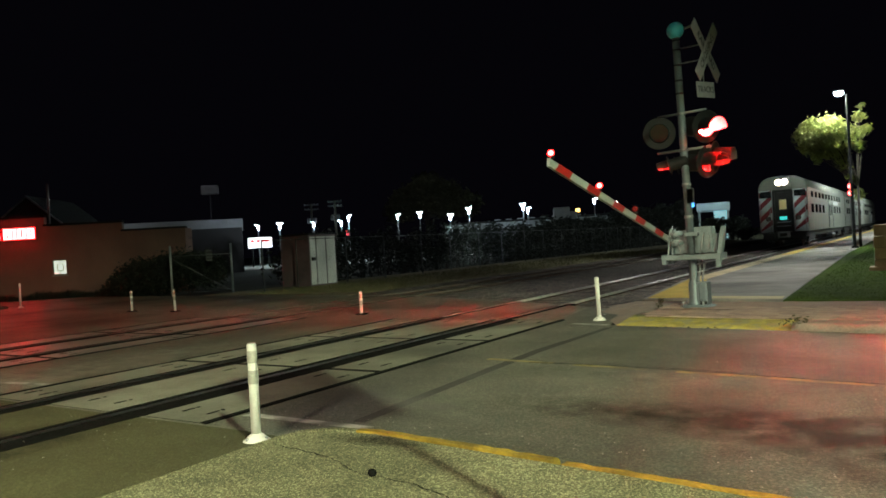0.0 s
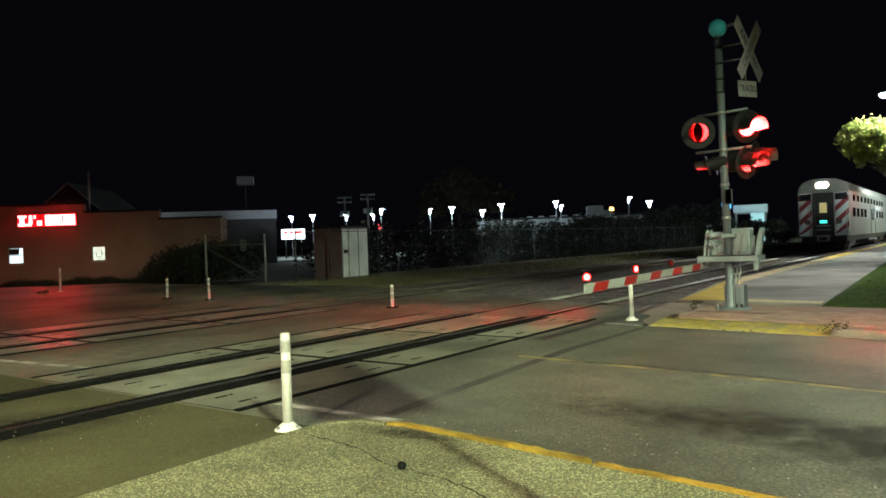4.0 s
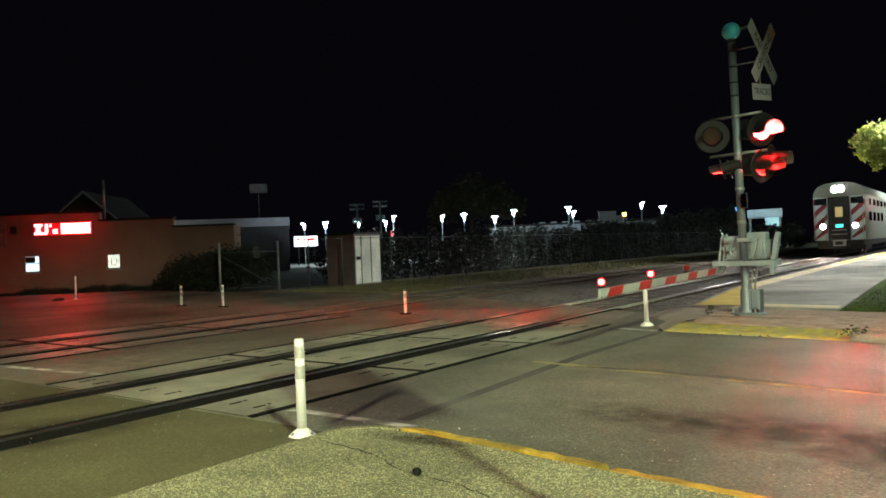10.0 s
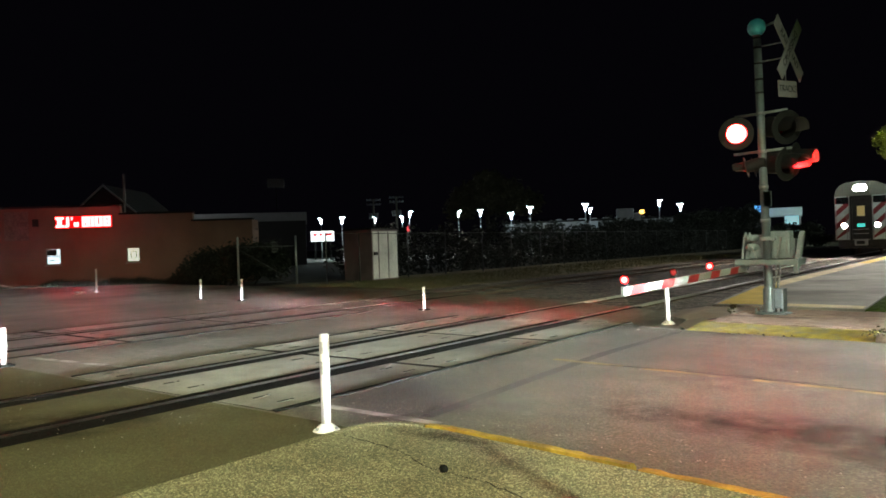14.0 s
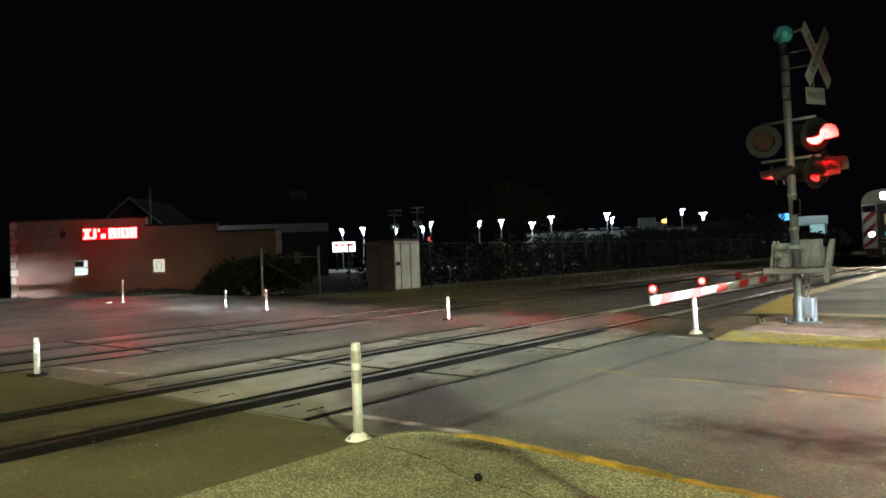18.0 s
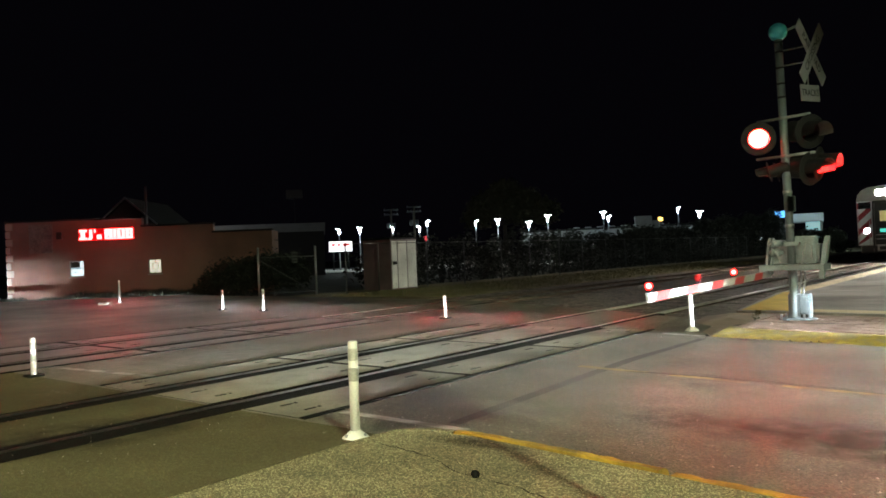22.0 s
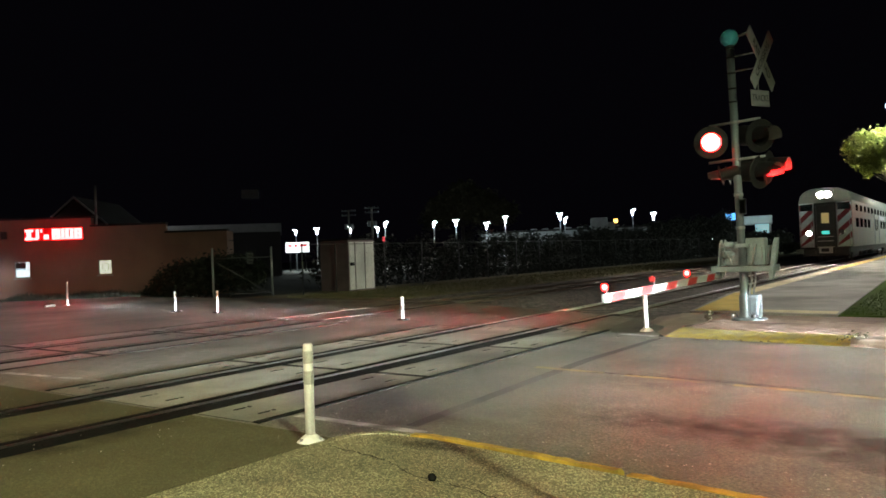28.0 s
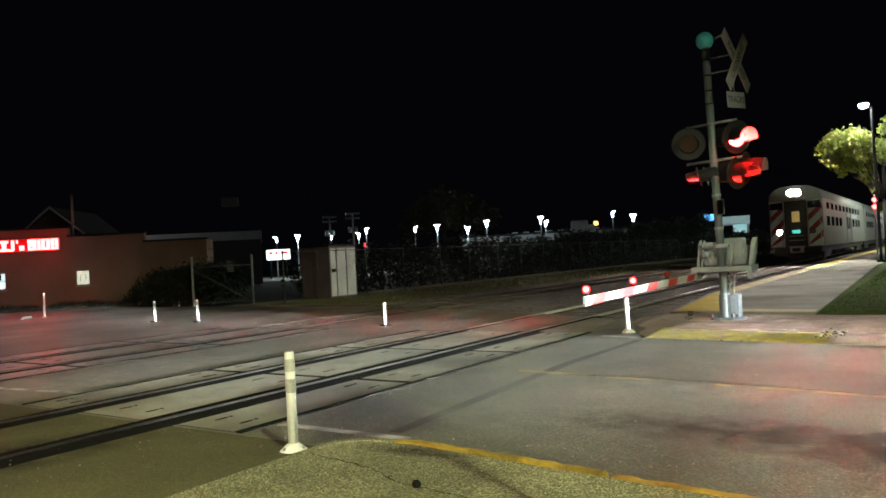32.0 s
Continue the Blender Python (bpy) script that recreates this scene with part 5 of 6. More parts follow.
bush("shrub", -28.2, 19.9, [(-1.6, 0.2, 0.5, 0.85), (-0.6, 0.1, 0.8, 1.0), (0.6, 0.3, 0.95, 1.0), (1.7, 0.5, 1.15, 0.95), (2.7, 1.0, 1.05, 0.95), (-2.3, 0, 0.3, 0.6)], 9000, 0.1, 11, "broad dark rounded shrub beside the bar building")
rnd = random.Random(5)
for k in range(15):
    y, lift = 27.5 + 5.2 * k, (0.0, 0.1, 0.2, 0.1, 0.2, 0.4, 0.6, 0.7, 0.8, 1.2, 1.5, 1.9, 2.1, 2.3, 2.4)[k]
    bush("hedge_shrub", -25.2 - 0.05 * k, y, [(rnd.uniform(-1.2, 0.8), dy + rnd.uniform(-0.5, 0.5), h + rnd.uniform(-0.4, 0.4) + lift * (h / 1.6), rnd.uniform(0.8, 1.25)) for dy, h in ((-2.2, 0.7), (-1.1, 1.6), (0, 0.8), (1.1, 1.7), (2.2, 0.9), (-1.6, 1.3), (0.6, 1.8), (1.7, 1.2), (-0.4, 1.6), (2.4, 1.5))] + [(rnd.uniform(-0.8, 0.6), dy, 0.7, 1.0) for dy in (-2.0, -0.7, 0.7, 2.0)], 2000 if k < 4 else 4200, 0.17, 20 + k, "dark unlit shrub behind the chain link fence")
for bx, by in ((-19.6, 92), (-22.0, 96), (-17.4, 90)):
    bush("trackside_shrub", bx, by, [(rnd.uniform(-1, 1), rnd.uniform(-1, 1), h, 1.1) for h in (0.7, 1.2, 1.7, 2.1)], 900, 0.25, int(by), "dark shrub beside the far track")
tree("far_tree", -79, 117, 0, 15, [(0, 0, 11.4, 4.2), (-4.6, 0.6, 10.2, 3.6), (4.4, 0, 10.0, 3.8), (8.2, 1, 8.8, 2.8), (-7.6, 1, 8.6, 2.6), (1.5, -1, 13, 2.7)], 9000, 0.5, mat("autumn_leaf", (0.05, 0.04, 0.016), 0.8, vary=0.5, scale=0.8, fine=3), "large broad tree dimly lit from below", 31, 0.4)

# ---- parking lot beyond the hedge ----
structure("parking_lot", prism(B(), [(-100, 55), (-36, 62), (-28, 112), (-100, 112)], -0.3, -0.1), mat("lot_concrete", (0.4, 0.4, 0.38), 0.8, vary=0.2, scale=0.3, coords="World"), "bright lamp-lit pavement of the parking lot", "parking lot")
def lot_lamp(x, y, h, heads, label="tall parking lot lamp with glaring white heads"):
    r = thing("lot_lamp", pose(x, y, -0.1, 0, 0, math.degrees(math.atan2(y, x)) - 90), label, "lamp post", "lamps of the parking lot")
    part("pole", cyl(B(), (0, 0, 0), (0, 0, h), 0.09, 0.06, 10), GALV, r)
    for k in heads:
        part("arm", cyl(B(), (0, 0, h - 0.05), (0.4 * k, 0, h + 0.06), 0.04, seg=6), GALV, r)
        bm = B()
        box(bm, 0.28 * k - 0.16, 0.28 * k + 0.16, -0.12, 0.12, h - 0.03, h + 0.08, 0.04)
        g = part("lamp_head", bm, LOT_LAMP, r, "glaring white lamp head")
        g.visible_shadow = False
    # no lamp part: glowing cone modelled after the glare below the heads
    wide = 0.1 + 0.05 * len(heads)
    g = part("drop_lens", lathe(B(), [(0.02, h - 1.15), (wide * 0.4, h - 0.8), (wide * 0.8, h - 0.35), (wide, h - 0.04)], 12), LOT_LAMP, r, "glowing white cone shaped like the lamp's glare")
    g.visible_shadow = False
    return r


for x, y, h, heads in ((-80.3, 75.2, 6.0, (-1,)), (-78.2, 77.4, 6.1, (1, -1)), (-74.7, 80.8, 6.1, (1, -1)), (-71.6, 83.4, 6.0, (-1,)), (-70.8, 84.2, 6.7, (1,)), (-65.1, 88.7, 6.5, (1,)), (-62.4, 90.6, 6.6, (1, -1)), (-58.6, 93.1, 6.0, (1, -1)), (-56.2, 94.6, 6.8, (1, -1)), (-49.1, 98.4, 6.9, (1, -1)), (-48.9, 99.5, 6.3, (1,)), (-39.6, 102.6, 7.0, (1,)), (-36.9, 103.6, 6.3, (1, -1))):
    lot_lamp(x, y, h, heads)
board = thing("shop_sign", pose(-72.2, 67.8, 0, 0, 0, 44), "white lit shop sign board with red shapes", "sign")
part("board", box(B(), -1.5, 1.5, -0.15, 0.15, 2.5, 3.8, 0.03), LOT_BOARD, board)
for x, z, w in ((-1.2, 3.2, 0.5), (-0.4, 3.2, 0.4), (0.3, 3.2, 0.9)):
    part("bar", box(B(), x, x + w, -0.17, -0.152, z, z + 0.35), BOARD_RED, board)
for x in (-1.0, 1.0):
    part("leg", cyl(B(), (x, 0, 0), (x, 0, 2.5), 0.1, seg=8), BLACK, board)
red_board = thing("small_shop_sign", pose(-71.0, 84.0, 0, 0, 0, 40), "small red lit sign under a lot lamp", "sign")
part("board", box(B(), -0.2, 0.2, -0.1, 0.1, 3.7, 4.4, 0.03), BOARD_RED, red_board)
part("leg", cyl(B(), (0, 0, 0), (0, 0, 3.6), 0.08, seg=8), GALV, red_board)


def utility_pole(x, y, h, turn):
    r = thing("utility_pole", pose(x, y, -0.1, 0, 0, turn), "wooden utility pole with crossarms", "utility pole")
    part("pole", cyl(B(), (0, 0, 0), (0, 0, h), 0.16, 0.11, 10), mat("pole_wood", (0.2, 0.18, 0.15), 0.9, vary=0.3, scale=3), r)
    for z in (h - 0.15, h - 0.75):
        part("crossarm", box(B(), -0.95, 0.95, -0.06, 0.06, z - 0.06, z + 0.06, 0.01), GALV, r)
        for x2 in (-0.85, -0.4, 0.4, 0.85):
            part("insulator", cyl(B(), (x2, 0, z + 0.06), (x2, 0, z + 0.2), 0.05, seg=8), SIGN_WHITE, r)
    for x2 in (-0.38, 0.38):
        part("transformer", cyl(B(), (x2, -0.1, h - 2.6), (x2, -0.1, h - 1.9), 0.22, seg=12), GALV, r)
    return r


utility_pole(-67.3, 72.6, 8.0, 40)
utility_pole(-65.0, 74.65, 8.3, 40)
store = thing("store_building", pose(-66, 103, 0, 0, 0, 20), "long low pale store building behind the parking lot", "building")
part("wall", box(B(), 0, 34, 0, 12, 0, 4.6), FASCIA, store)
part("parapet", box(B(), -0.2, 34.2, -0.2, 12, 4.6, 4.9), ROOF, store)
for k in range(8):
    part("rooftop_unit", box(B(), 8 + 1.9 * k, 8.9 + 1.9 * k, 2, 3, 4.9, 5.15, 0.03), FASCIA, store)
truck = thing("box_truck", pose(-43.6, 100.5, 0, 0, 0, 25), "white box truck parked behind the hedge", "truck")
part("box", box(B(), -1.5, 0.9, -1.1, 1.1, 4.2, 5.9, 0.2), FASCIA, truck)
part("cab", box(B(), 0.9, 1.9, -1.0, 1.0, 3.9, 5.2, 0.2), FASCIA, truck)
part("chassis", box(B(), -1.5, 1.9, -1.0, 1.0, 0.0, 4.2, 0.1), UNDER, truck)
amber = thing("amber_lamp", pose(-41.7, 101.3, 0), "small amber lamp on a pole", "lamp post")
part("pole", cyl(B(), (0, 0, 0), (0, 0, 5.1), 0.08, seg=8), BLACK, amber)
part("lamp_head", cyl(B(), (0, 0, 5.1), (0, 0, 5.6), 0.3, seg=12), AMBER, amber)
canopy = thing("fuel_station", pose(-24.3, 107.5, 0, 0, 0, 12), "bright pale teal fuel station canopy", "building")
part("roof", box(B(), -2.0, 2.4, 0, 6, 4.0, 5.1, 0.05), CANOPY_LIT, canopy, "pale lit fascia")
part("wall", box(B(), 0.2, 2.2, 3, 6, 0, 4.0), STORE_LIT, canopy, "bright shop front under the canopy")
for x in (-1.7, 2.1):
    part("column", box(B(), x - 0.15, x + 0.15, 1, 1.3, 0, 4.0), WHITE, canopy)
blue = thing("blue_sign", pose(-27.0, 106.5, 0, 0, 0, 12), "small blue lit sign on a pole", "sign")
part("board", box(B(), -0.6, 0.6, -0.15, 0.15, 4.7, 5.6, 0.05), BLUE_LIT, blue)
part("pole", cyl(B(), (0, 0, 0), (0, 0, 4.7), 0.1, seg=8), GALV, blue)
lot_lamp(-29.5, 106, 2.6, (1, -1), "low lamp beside the fuel station")
far_sig = thing("far_crossing_signal", pose(-3.6, 55.5, 0.125), "distant red crossing lamps down the track", "crossing signal")
part("mast", cyl(B(), (0, 0, 0), (0, 0, 3.9), 0.05, seg=8), GALV, far_sig)
for z in (3.55, 3.1):
    part("lamp", cyl(B(), (0, -0.12, z), (0, 0, z), 0.13, seg=14), NEON, far_sig, "lit red lamp")

# ---- grass ----
def grass(name, label, area, count, h0, h1, z, material, seed):
    rnd = random.Random(seed)
    verts, faces = [], []
    for _ in range(count):
        x, y = rnd.uniform(area[0], area[1]), area[2] + (area[3] - area[2]) * rnd.random() ** 1.6
        a, h, w = rnd.uniform(0, 6.28), rnd.uniform(h0, h1), rnd.uniform(0.004, 0.009) * (1 + (y - area[2]) * 0.06)
        lx, ly = rnd.uniform(-0.6, 0.6) * h, rnd.uniform(-0.6, 0.6) * h
        i = len(verts)
        verts += [(x - w * math.cos(a), y - w * math.sin(a), z), (x + w * math.cos(a), y + w * math.sin(a), z), (x + lx, y + ly, z + h)]
        faces.append((i, i + 1, i + 2))
    me = bpy.data.meshes.new(name)
    me.from_pydata(verts, [], faces)
    me.materials.append(material)
    return tagged(new(name, me), label, "grass", kind="stuff")


grass("lawn_grass", "short mown green grass blades", (-1.8, 4.0, 13.7, 38), 30000, 0.012, 0.03, 0.108, GRASS, 3)
grass("verge_grass", "dry tufts of grass along the far track", (-21.5, -15.5, 19.5, 60), 16000, 0.04, 0.14, -0.052, mat("dry_grass", (0.13, 0.115, 0.05), 1.0, vary=0.4, scale=2, coords="World"), 13)

def wall_weeds(count, seed):
    """Ragged dark weeds along the foot of the bar building's front wall."""
    rnd = random.Random(seed)
    verts, faces = [], []
    for _ in range(count):
        u = rnd.uniform(-0.2, 10.6)
        # made taller past u = 2.4 to cover the beam's strip on the wall
        tall = 0.12 + 0.16 * min(1.0, max(0.0, (u - 2.4) / 1.5)) + 0.08 * math.sin(u * 3.1) * math.sin(u * 1.3)
        p = HOUSE @ Vector((u, rnd.uniform(-0.75, -0.06), 0.02))
        a, h, w = rnd.uniform(0, 6.28), tall * rnd.uniform(0.5, 1.5), rnd.uniform(0.01, 0.028)
        i = len(verts)
        verts += [(p.x - w * math.cos(a), p.y - w * math.sin(a), p.z), (p.x + w * math.cos(a), p.y + w * math.sin(a), p.z), (p.x + rnd.uniform(-0.6, 0.6) * h, p.y + rnd.uniform(-0.6, 0.6) * h, p.z + h)]
        faces.append((i, i + 1, i + 2))
    me = bpy.data.meshes.new("wall_weeds")
    me.from_pydata(verts, [], faces)
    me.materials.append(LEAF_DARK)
    return tagged(new("wall_weeds", me), "ragged dark weeds along the bar building wall", "weeds", kind="stuff")


wall_weeds(5200, 17)
rubble = thing("rubble", pose(-28.0, 13.75, 0.0), "small heap of broken concrete by a white post", "rubble")
rnd = random.Random(23)
for k in range(5):
    bm = B()
    bmesh.ops.create_icosphere(bm, subdivisions=1, radius=1)
    for v in bm.verts:
        v.co = Vector((v.co.x * rnd.uniform(0.7, 1.2), v.co.y * rnd.uniform(0.7, 1.2), max(v.co.z * 0.6, -0.25)))
    r_ = rnd.uniform(0.07, 0.15)
    turned(bm, pose(rnd.uniform(-0.3, 0.3), rnd.uniform(-0.22, 0.22), 0.25 * r_, 0, 0, rnd.uniform(0, 180)) @ Matrix.Scale(r_, 4))
    part("chunk", bm, SOIL, rubble)

# ---- small things on the ground ----
st = thing("stone", pose(-2.6, 3.42, 0.045), "small dark stone on the concrete pavement", "stone")
bm = B()
bmesh.ops.create_icosphere(bm, subdivisions=2, radius=0.026)
for v in bm.verts:
    v.co *= 1 + 0.25 * noise.noise(v.co * 40)
    v.co.z = max(v.co.z, -0.02) + 0.02
part("lump", bm, RUBBER, st)
weed = thing("weed_tuft", pose(-1.28, 10.55, 0.08), "dry weed tuft growing in the kerb joint", "weed")
o = new("blades", crown("blades", [(0, 0, 0.04, 0.09), (0.12, 0.02, 0.05, 0.08), (-0.1, -0.02, 0.03, 0.07)], 50, 0.03, mat("dry_weed", (0.06, 0.05, 0.022), 0.9, vary=0.4, scale=9), 9))
o.parent = weed

def scatter(name, label, spots, count, r0, r1, z, material, seed):
    """Loose small stones strewn round a few spots, each a squashed five-sided lump."""
    rnd = random.Random(seed)
    verts, faces = [], []
    for _ in range(count):
        sx, sy, rx, ry = rnd.choice(spots)
        x, y, k = rnd.gauss(sx, rx), rnd.gauss(sy, ry), rnd.uniform(r0, r1) * rnd.uniform(0.5, 1)
        a0, i = rnd.uniform(0, 6.28), len(verts)
        verts += [(x + k * math.cos(a0 + q * 1.2566) * rnd.uniform(0.7, 1.2), y + k * math.sin(a0 + q * 1.2566) * rnd.uniform(0.7, 1.2), z) for q in range(5)]
        verts.append((x, y, z + k * rnd.uniform(0.5, 0.9)))
        faces += [(i + q, i + (q + 1) % 5, i + 5) for q in range(5)]
    me = bpy.data.meshes.new(name)
    me.from_pydata(verts, [], faces)
    me.materials.append(material)
    return tagged(new(name, me), label, "gravel", kind="stuff")


CHIP = mat("stone_chip", (0.5, 0.47, 0.43), 0.9, vary=0.4, scale=11, coords="World")
scatter("loose_gravel", "pale stone chips strewn over the crossing asphalt", [(-10.5, 12.6, 3.0, 0.7), (-15.0, 12.9, 3.5, 0.6), (-20.0, 13.3, 4.0, 0.6), (-27, 14.4, 3.5, 0.7), (-11.0, 14.5, 3.0, 1.2)], 3400, 0.006, 0.016, 0.002, CHIP, 41)
scatter("road_grit", "small stone chips along the kerb and road", [(-3.6, 10.7, 0.6, 0.15), (-4.0, 4.3, 0.5, 0.3), (-2.0, 4.6, 1.2, 0.15), (-5.5, 2.5, 1.5, 1.0), (-1.5, 8.0, 1.5, 1.5)], 320, 0.004, 0.011, 0.002, CHIP, 43)
scatter("pavement_grit", "tiny pale chips strewn over the dark crossing asphalt", [(-5.0, 2.4, 0.8, 1.0), (-8.6, 2.6, 1.4, 1.0), (-5.2, 0.8, 1.0, 1.0), (-9.6, 8.0, 0.5, 2.5)], 700, 0.003, 0.009, 0.012, CHIP, 47)
scatter("ballast_stones", "crushed ballast stones between the rails", [(-6.9, 18, 1.6, 3.0), (-6.9, 26, 1.6, 5.0), (-10, 22, 2.0, 4.0), (-9.8, 32, 2.2, 7.0)], 5200, 0.02, 0.05, -0.081, mat("ballast_stone", (0.15, 0.135, 0.12), 0.95, vary=0.5, scale=9, coords="World"), 44)
scatter("dark_clods", "dark lumps of dirt by the crossing edge", [(-9.0, 15.9, 1.0, 0.3), (-3.4, 12.4, 0.5, 0.2), (-2.2, 10.75, 0.9, 0.06)], 150, 0.01, 0.035, 0.0, mat("dirt_clod", (0.05, 0.04, 0.03), 1.0, vary=0.4, scale=9, coords="World"), 45)
weed_b = thing("weed_tuft", pose(-3.62, 12.55, 0.08), "small dry weed growing between the pavers", "weed")
o = new("blades", crown("blades", [(0, 0, 0.06, 0.06), (0.03, 0.0, 0.14, 0.05)], 60, 0.03, bpy.data.materials["dry_weed"], 19))
o.parent = weed_b
JOINT = mat("joint_shadow", (0.1, 0.095, 0.085), 0.95, vary=0.2, scale=5, coords="World")
for k in range(22):
    y = 15.6 + 1.55 * k
    flat("slab_joint", [(-4.4, y), (-1.95 - 0.022 * (y - 14), y), (-1.95 - 0.022 * (y - 14), y + 0.018), (-4.4, y + 0.018)], 0.1285, JOINT, "narrow joint between platform slabs", "joint")

# ---- car that pulls up to the gate, outside the view ----
car = thing("car", pose(0, 0, 0), "dark pickup truck waiting at the gate with headlights on", "pickup truck")
bm = B()
prof = [(-2.2, 0.4), (-2.25, 1.0), (-2.1, 1.12), (-1.0, 1.2), (-0.3, 1.78), (1.0, 1.82), (1.3, 1.25), (2.25, 1.22), (2.28, 0.4)]
a, b = [bm.verts.new((-0.85, y, z)) for y, z in prof], [bm.verts.new((0.85, y, z)) for y, z in prof]
bm.faces.new(a), bm.faces.new(b[::-1])
for i in range(len(prof)):
    bm.faces.new((a[i], b[i], b[(i + 1) % len(prof)], a[(i + 1) % len(prof)]))
part("body", bm, mat("car_paint", (0.03, 0.03, 0.04), 0.3, vary=0.1, scale=2), car)
for x in (-0.88, 0.7):
    for y in (-1.4, 1.4):
        part("wheel", cyl(B(), (x, y, 0.32), (x + 0.18, y, 0.32), 0.32, seg=20), RUBBER, car)
# the plates ahead of each bulb are added, unseen, to shape its beam
for x, name, right, z0, z1, bulb in ((-0.62, "headlight", -0.149, 0.948, 0.952, CAR_ON), (0.62, "headlight", -0.149, 0.948, 0.952, CAR_ON), (-0.3, "low_beam", -0.08, 0.94, 0.955, CAR_LOW), (0.3, "low_beam", -0.08, 0.94, 0.955, CAR_LOW)):
    bm = B()
    box(bm, x + 0.0656, x + 0.07, -3.0, -2.26, 0.8, 0.9559)
    box(bm, x + right, x + right + 0.005, -3.0, -2.26, 0.8, 0.9559)
    box(bm, x + right, x + 0.07, -3.0, -2.26, 0.956, 0.972)
    if name == "headlight":
        # lips that keep the beam on the road
        box(bm, x + right + 0.005, x + 0.0655, -3.0, -2.995, 0.9384, 0.9559)
        box(bm, x + right + 0.005, x + 0.0655, -2.372, -2.37, 0.8, 0.9463)
    else:
        box(bm, x + right + 0.005, x + 0.0655, -3.0, -2.26, 0.925, 0.93)
    lamp = part(name, bm, BLACK, car)
    part("bulb", box(B(), x - 0.02, x + 0.02, -2.27, -2.262, z0, z1), bulb, lamp, "white headlight bulb")


# ---- street lamps and an added shadow plate beside the pavement ----
def street_lamp(x, y, h, turn):
    r = thing("street_lamp", pose(x, y, 0, 0, 0, turn), "tall grey street lamp with a hooded head", "street lamp", "lamps along the street")
    part("pole", lathe(B(), [(0.16, 0), (0.16, 0.3), (0.1, 0.4), (0.07, h + 0.4)], 14), GALV, r)
    part("arm", cyl(B(), (0, 0, h + 0.3), (0, 1.2, h + 0.45), 0.04, seg=10), GALV, r)
    bm = B()
    box(bm, -0.18, 0.18, 0.9, 1.6, h + 0.36, h + 0.5, 0.05)
    part("head", bm, GALV, r)
    return r


street_lamp(0.7, -13.55, 8.2, 0)
street_lamp(13.6, -5.85, 11.9, 53)
# out of view, sized and placed so that it shades the crossing panels
post = thing("road_sign", pose(0.8, 1.9, 0.045, 0, 0, 59), "unseen plate on a tall steel post, added for its shadow", "sign")
part("post", cyl(B(), (0, 0, 0), (0, 0, 4.5), 0.035, seg=12), GALV, post)
part("base", lathe(B(), [(0.1, 0), (0.1, 0.02), (0.045, 0.05)], 12), GALV, post)
part("plate", box(B(), -0.36, 0.36, -0.05, -0.038, 3.25, 4.45, 0.004), SIGN_WHITE, post, "plain pale plate that casts the shadow")


# ---- brick pavers, nearest the road first ----
def pavers():
    sheet = bpy.data.objects["far_pavement"]
    rnd = random.Random(8)
    bm = B()
    box(bm, -0.098, 0.098, -0.048, 0.048, 0, 0.03, 0.006)
    me = mesh_of("paver", bm, PAVER)
    rest_v, rest_f, made = [], [], 0
    spots = []
    for j in range(30):
        for i in range(22):
            x = -4.0 + 0.2 * i + (0.1 if j % 2 else 0)
            y = 11.5 - 0.148 * (x + 3.9) + 0.1 * j
            if y < 13.5 and x > -3.6 and not (abs(x + 3.08) < 0.24 and abs(y - 12.8) < 0.22):
                spots.append((y, x, j))
    spots.sort()
    for y, x, j in spots:
        z, turn = 0.067 + rnd.uniform(-0.003, 0.004), -8.4 + rnd.uniform(-0.8, 0.8)
        if made < 300:
            o = new("paver", me)
            o.matrix_basis = pose(x, y, z, rnd.uniform(-0.6, 0.6), rnd.uniform(-0.6, 0.6), turn)
            o.parent = sheet
            made += 1
        else:
            m, i = pose(x, y, z, 0, 0, turn), len(rest_v)
            for dz in (0, 0.03):
                rest_v += [tuple(m @ Vector((a, b, dz))) for a, b in ((-0.097, -0.047), (0.097, -0.047), (0.097, 0.047), (-0.097, 0.047))]
            rest_f += [tuple(i + q for q in f) for f in ((4, 5, 6, 7), (0, 1, 5, 4), (1, 2, 6, 5), (2, 3, 7, 6), (3, 0, 4, 7))]
    me2 = bpy.data.meshes.new("pavers_beyond")
    me2.from_pydata(rest_v, [], rest_f)
    me2.materials.append(PAVER)
    o = tagged(new("pavers_beyond", me2), kind="stuff")
    o.parent = sheet


pavers()


# ---- everything that moves ----
def blink(lens, at, states, span=32.0):
    """Turns a two-faced lens about its upright axis: 0 shows the lit face, 180 the dark one. states: (seconds, angle)."""
    rows, last = [], states[0][1]
    rows.append((0.0, last))
    for t, angle in states[1:]:
        rows.append((t - 0.05, last))
        for k in (1, 2):
            rows.append((t - 0.05 + k / 30, last + (angle - last) * k / 3))
        rows.append((t + 0.05, angle))
        last = angle
    rows.append((span, last))
    walk(lens, [(t, at @ pose(0, 0, 0, 0, 0, angle)) for t, angle in rows])


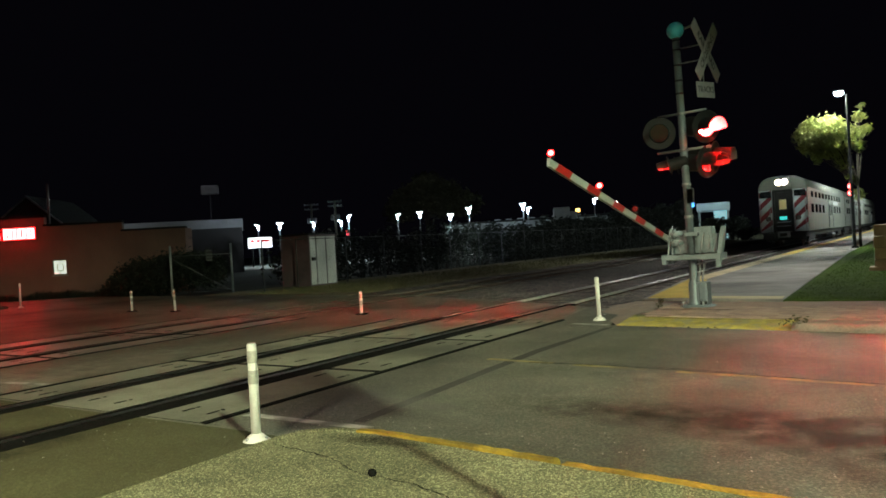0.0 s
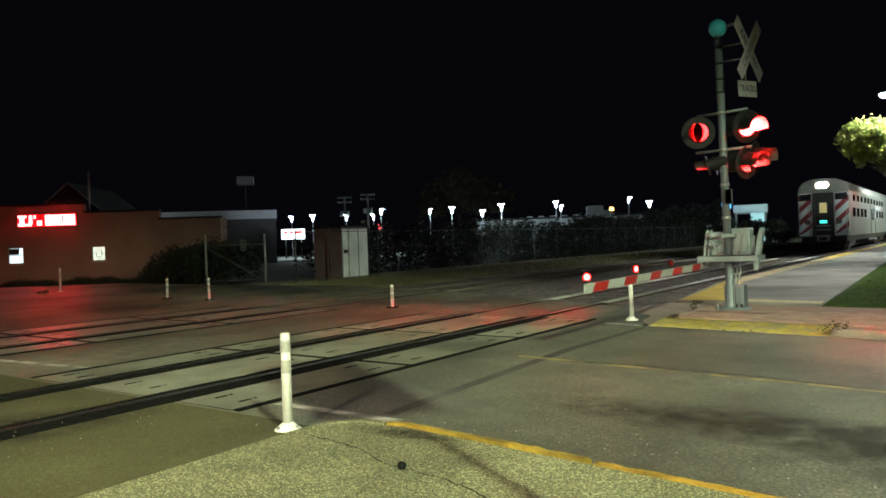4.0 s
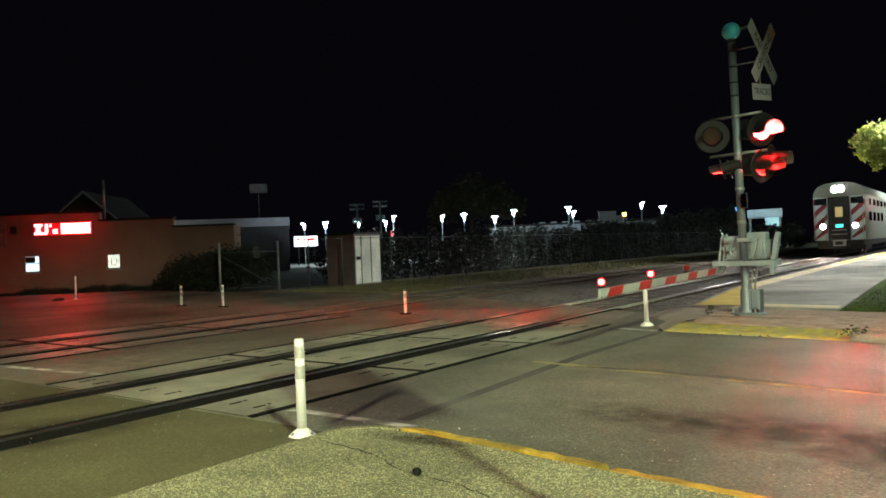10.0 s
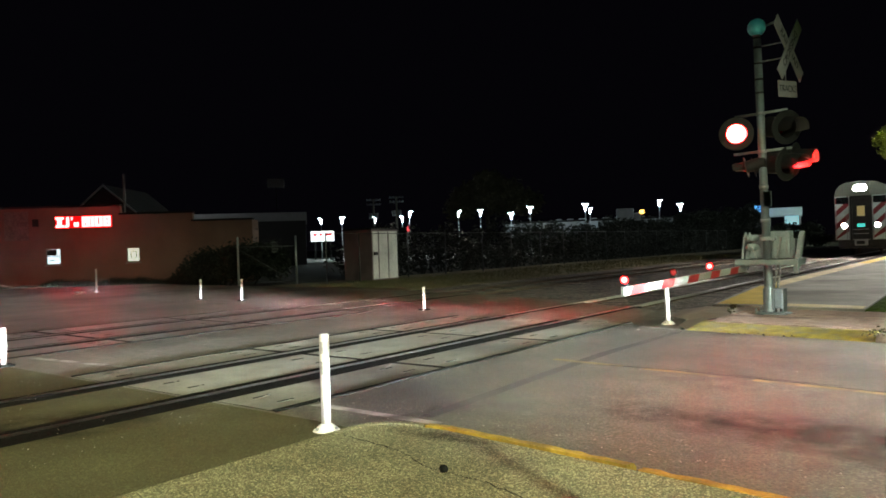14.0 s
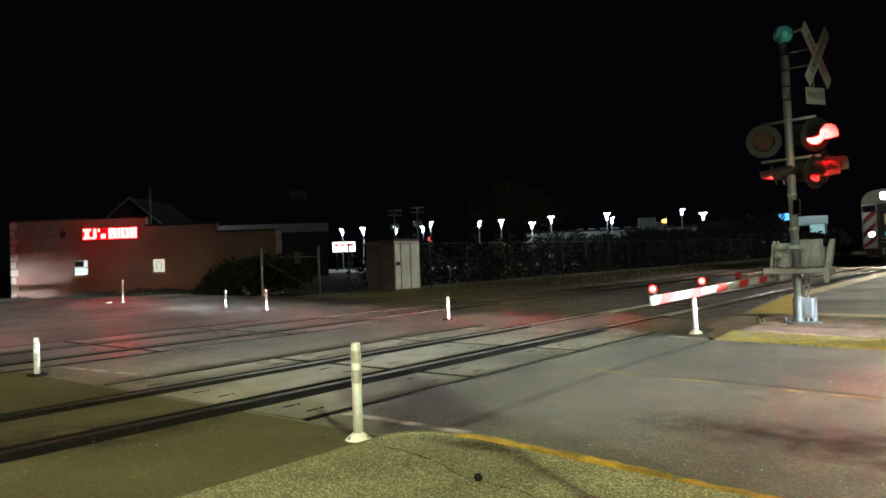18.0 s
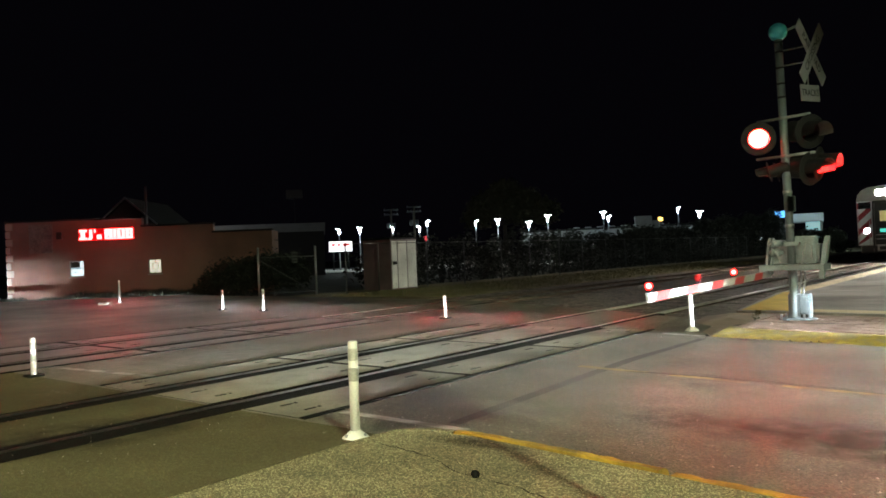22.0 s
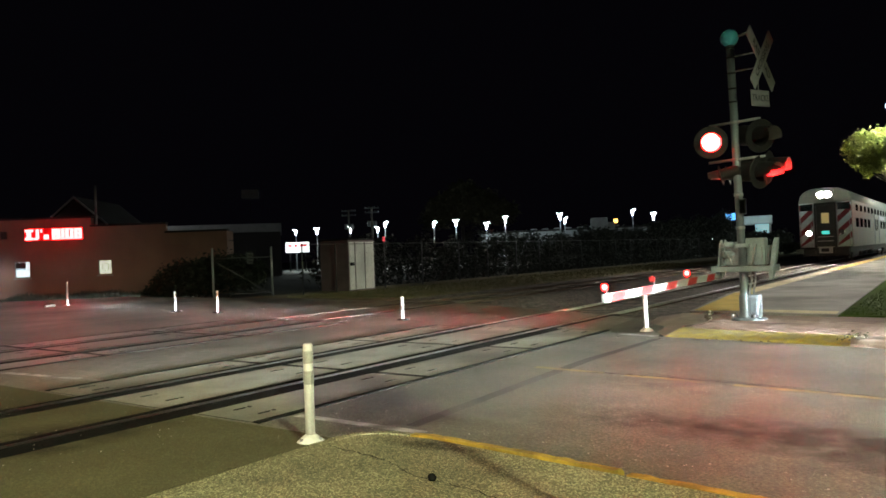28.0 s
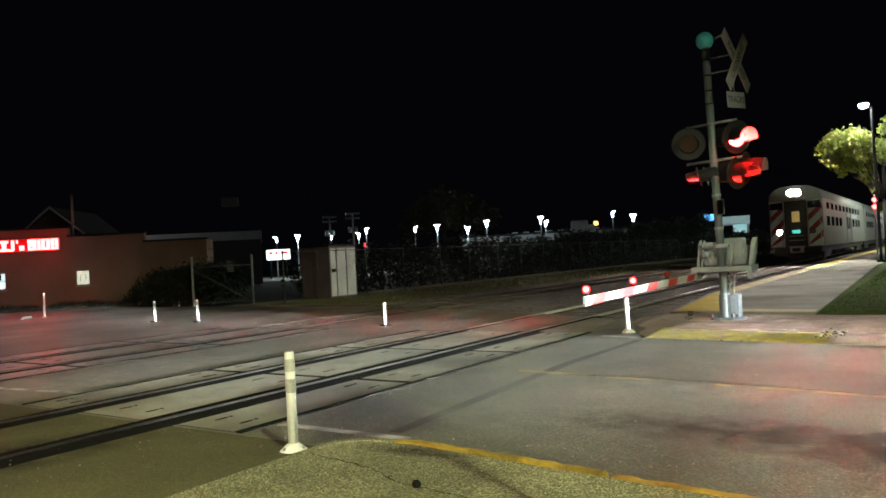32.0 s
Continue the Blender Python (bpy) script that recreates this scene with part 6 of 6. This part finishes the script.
def motions():
    # flashing lamps: period 1.59 s, the camera-side lamp lit around 1.25 s
    for lens, phase in FLASHERS:
        at = lens.matrix_basis.copy()
        lit = phase == "R"
        states = [(0.0, 0 if lit else 180)]
        for k in range(21):
            for t, on_left in ((0.852 + 1.5845 * k, True), (1.585 + 1.592 * k, False)):
                if t < 31.9:
                    states.append((t, 0 if (phase == "L") == on_left else 180))
        blink(lens, at, states)
    # gate arm comes down
    for bar in (arm, arm_b):
        walk(bar, [(t, pose(ARM[0], ARM[1], ARM[2] + lift, -angle, 0, 0)) for t, angle, lift in ((0, 12.3, 0.45), (0.5, 8.8, 0.3), (1.0, 4.7, 0.2), (1.5, 1.5, 0.1), (2.0, 1.1, 0.045), (2.5, -0.55, 0.015), (3.0, -0.35, 0.0), (3.5, -0.6, 0.0), (32.0, -0.6, 0.0))])
    # train stands, then creeps forward at the end
    for ob, back in TRAIN:
        walk(ob, [(t, pose(-6.84, y + back, 0.0)) for t, y in ((0, 49.4), (12, 49.4), (20, 49.2), (24, 49.0), (26, 48.5), (28, 47.7), (30, 46.7), (32, 45.6))])
    # headlights brighten at 9.4 s; the ditch lights come on, and alternate at the end
    for lens, x, z, name in HEADLIGHTS:
        at = pose(x, -0.19, z)
        if name == "headlight":
            blink(lens, at, [(0, 180), (9.45, 0)])
        else:
            states = [(0, 180), (9.65, 0)]
            flips = (26.4, 27.4, 28.5, 29.5, 30.5, 31.4)
            for i, t in enumerate(flips):
                left_on = i % 2 == 1
                states.append((t, 0 if (x < 0) == left_on else 180))
            clean = [states[0]]
            for s in states[1:]:
                if s[1] != clean[-1][1]:
                    clean.append(s)
            blink(lens, at, clean)
    # the car comes up the road and stops before the gate
    walk(car, [(t, pose(x, y, 0.0, 0, 0, turn)) for t, x, y, turn in ((0, 32.5, 32, 352), (10.8, 32.5, 32, 352), (11.6, 31.8, 19, 342), (12.0, 30.3, 12.5, 322), (12.3, 28.8, 9.9, 298), (12.6, 27.3, 8.3, 283), (12.9, 26.3, 7.4, 276.5), (13.3, 25.4, 6.7, 273.5), (13.7, 24.8, 6.3, 270.5), (14.2, 24.4, 6.0, 268), (15.0, 24.2, 5.9, 267), (32, 24.2, 5.9, 267))])


motions()
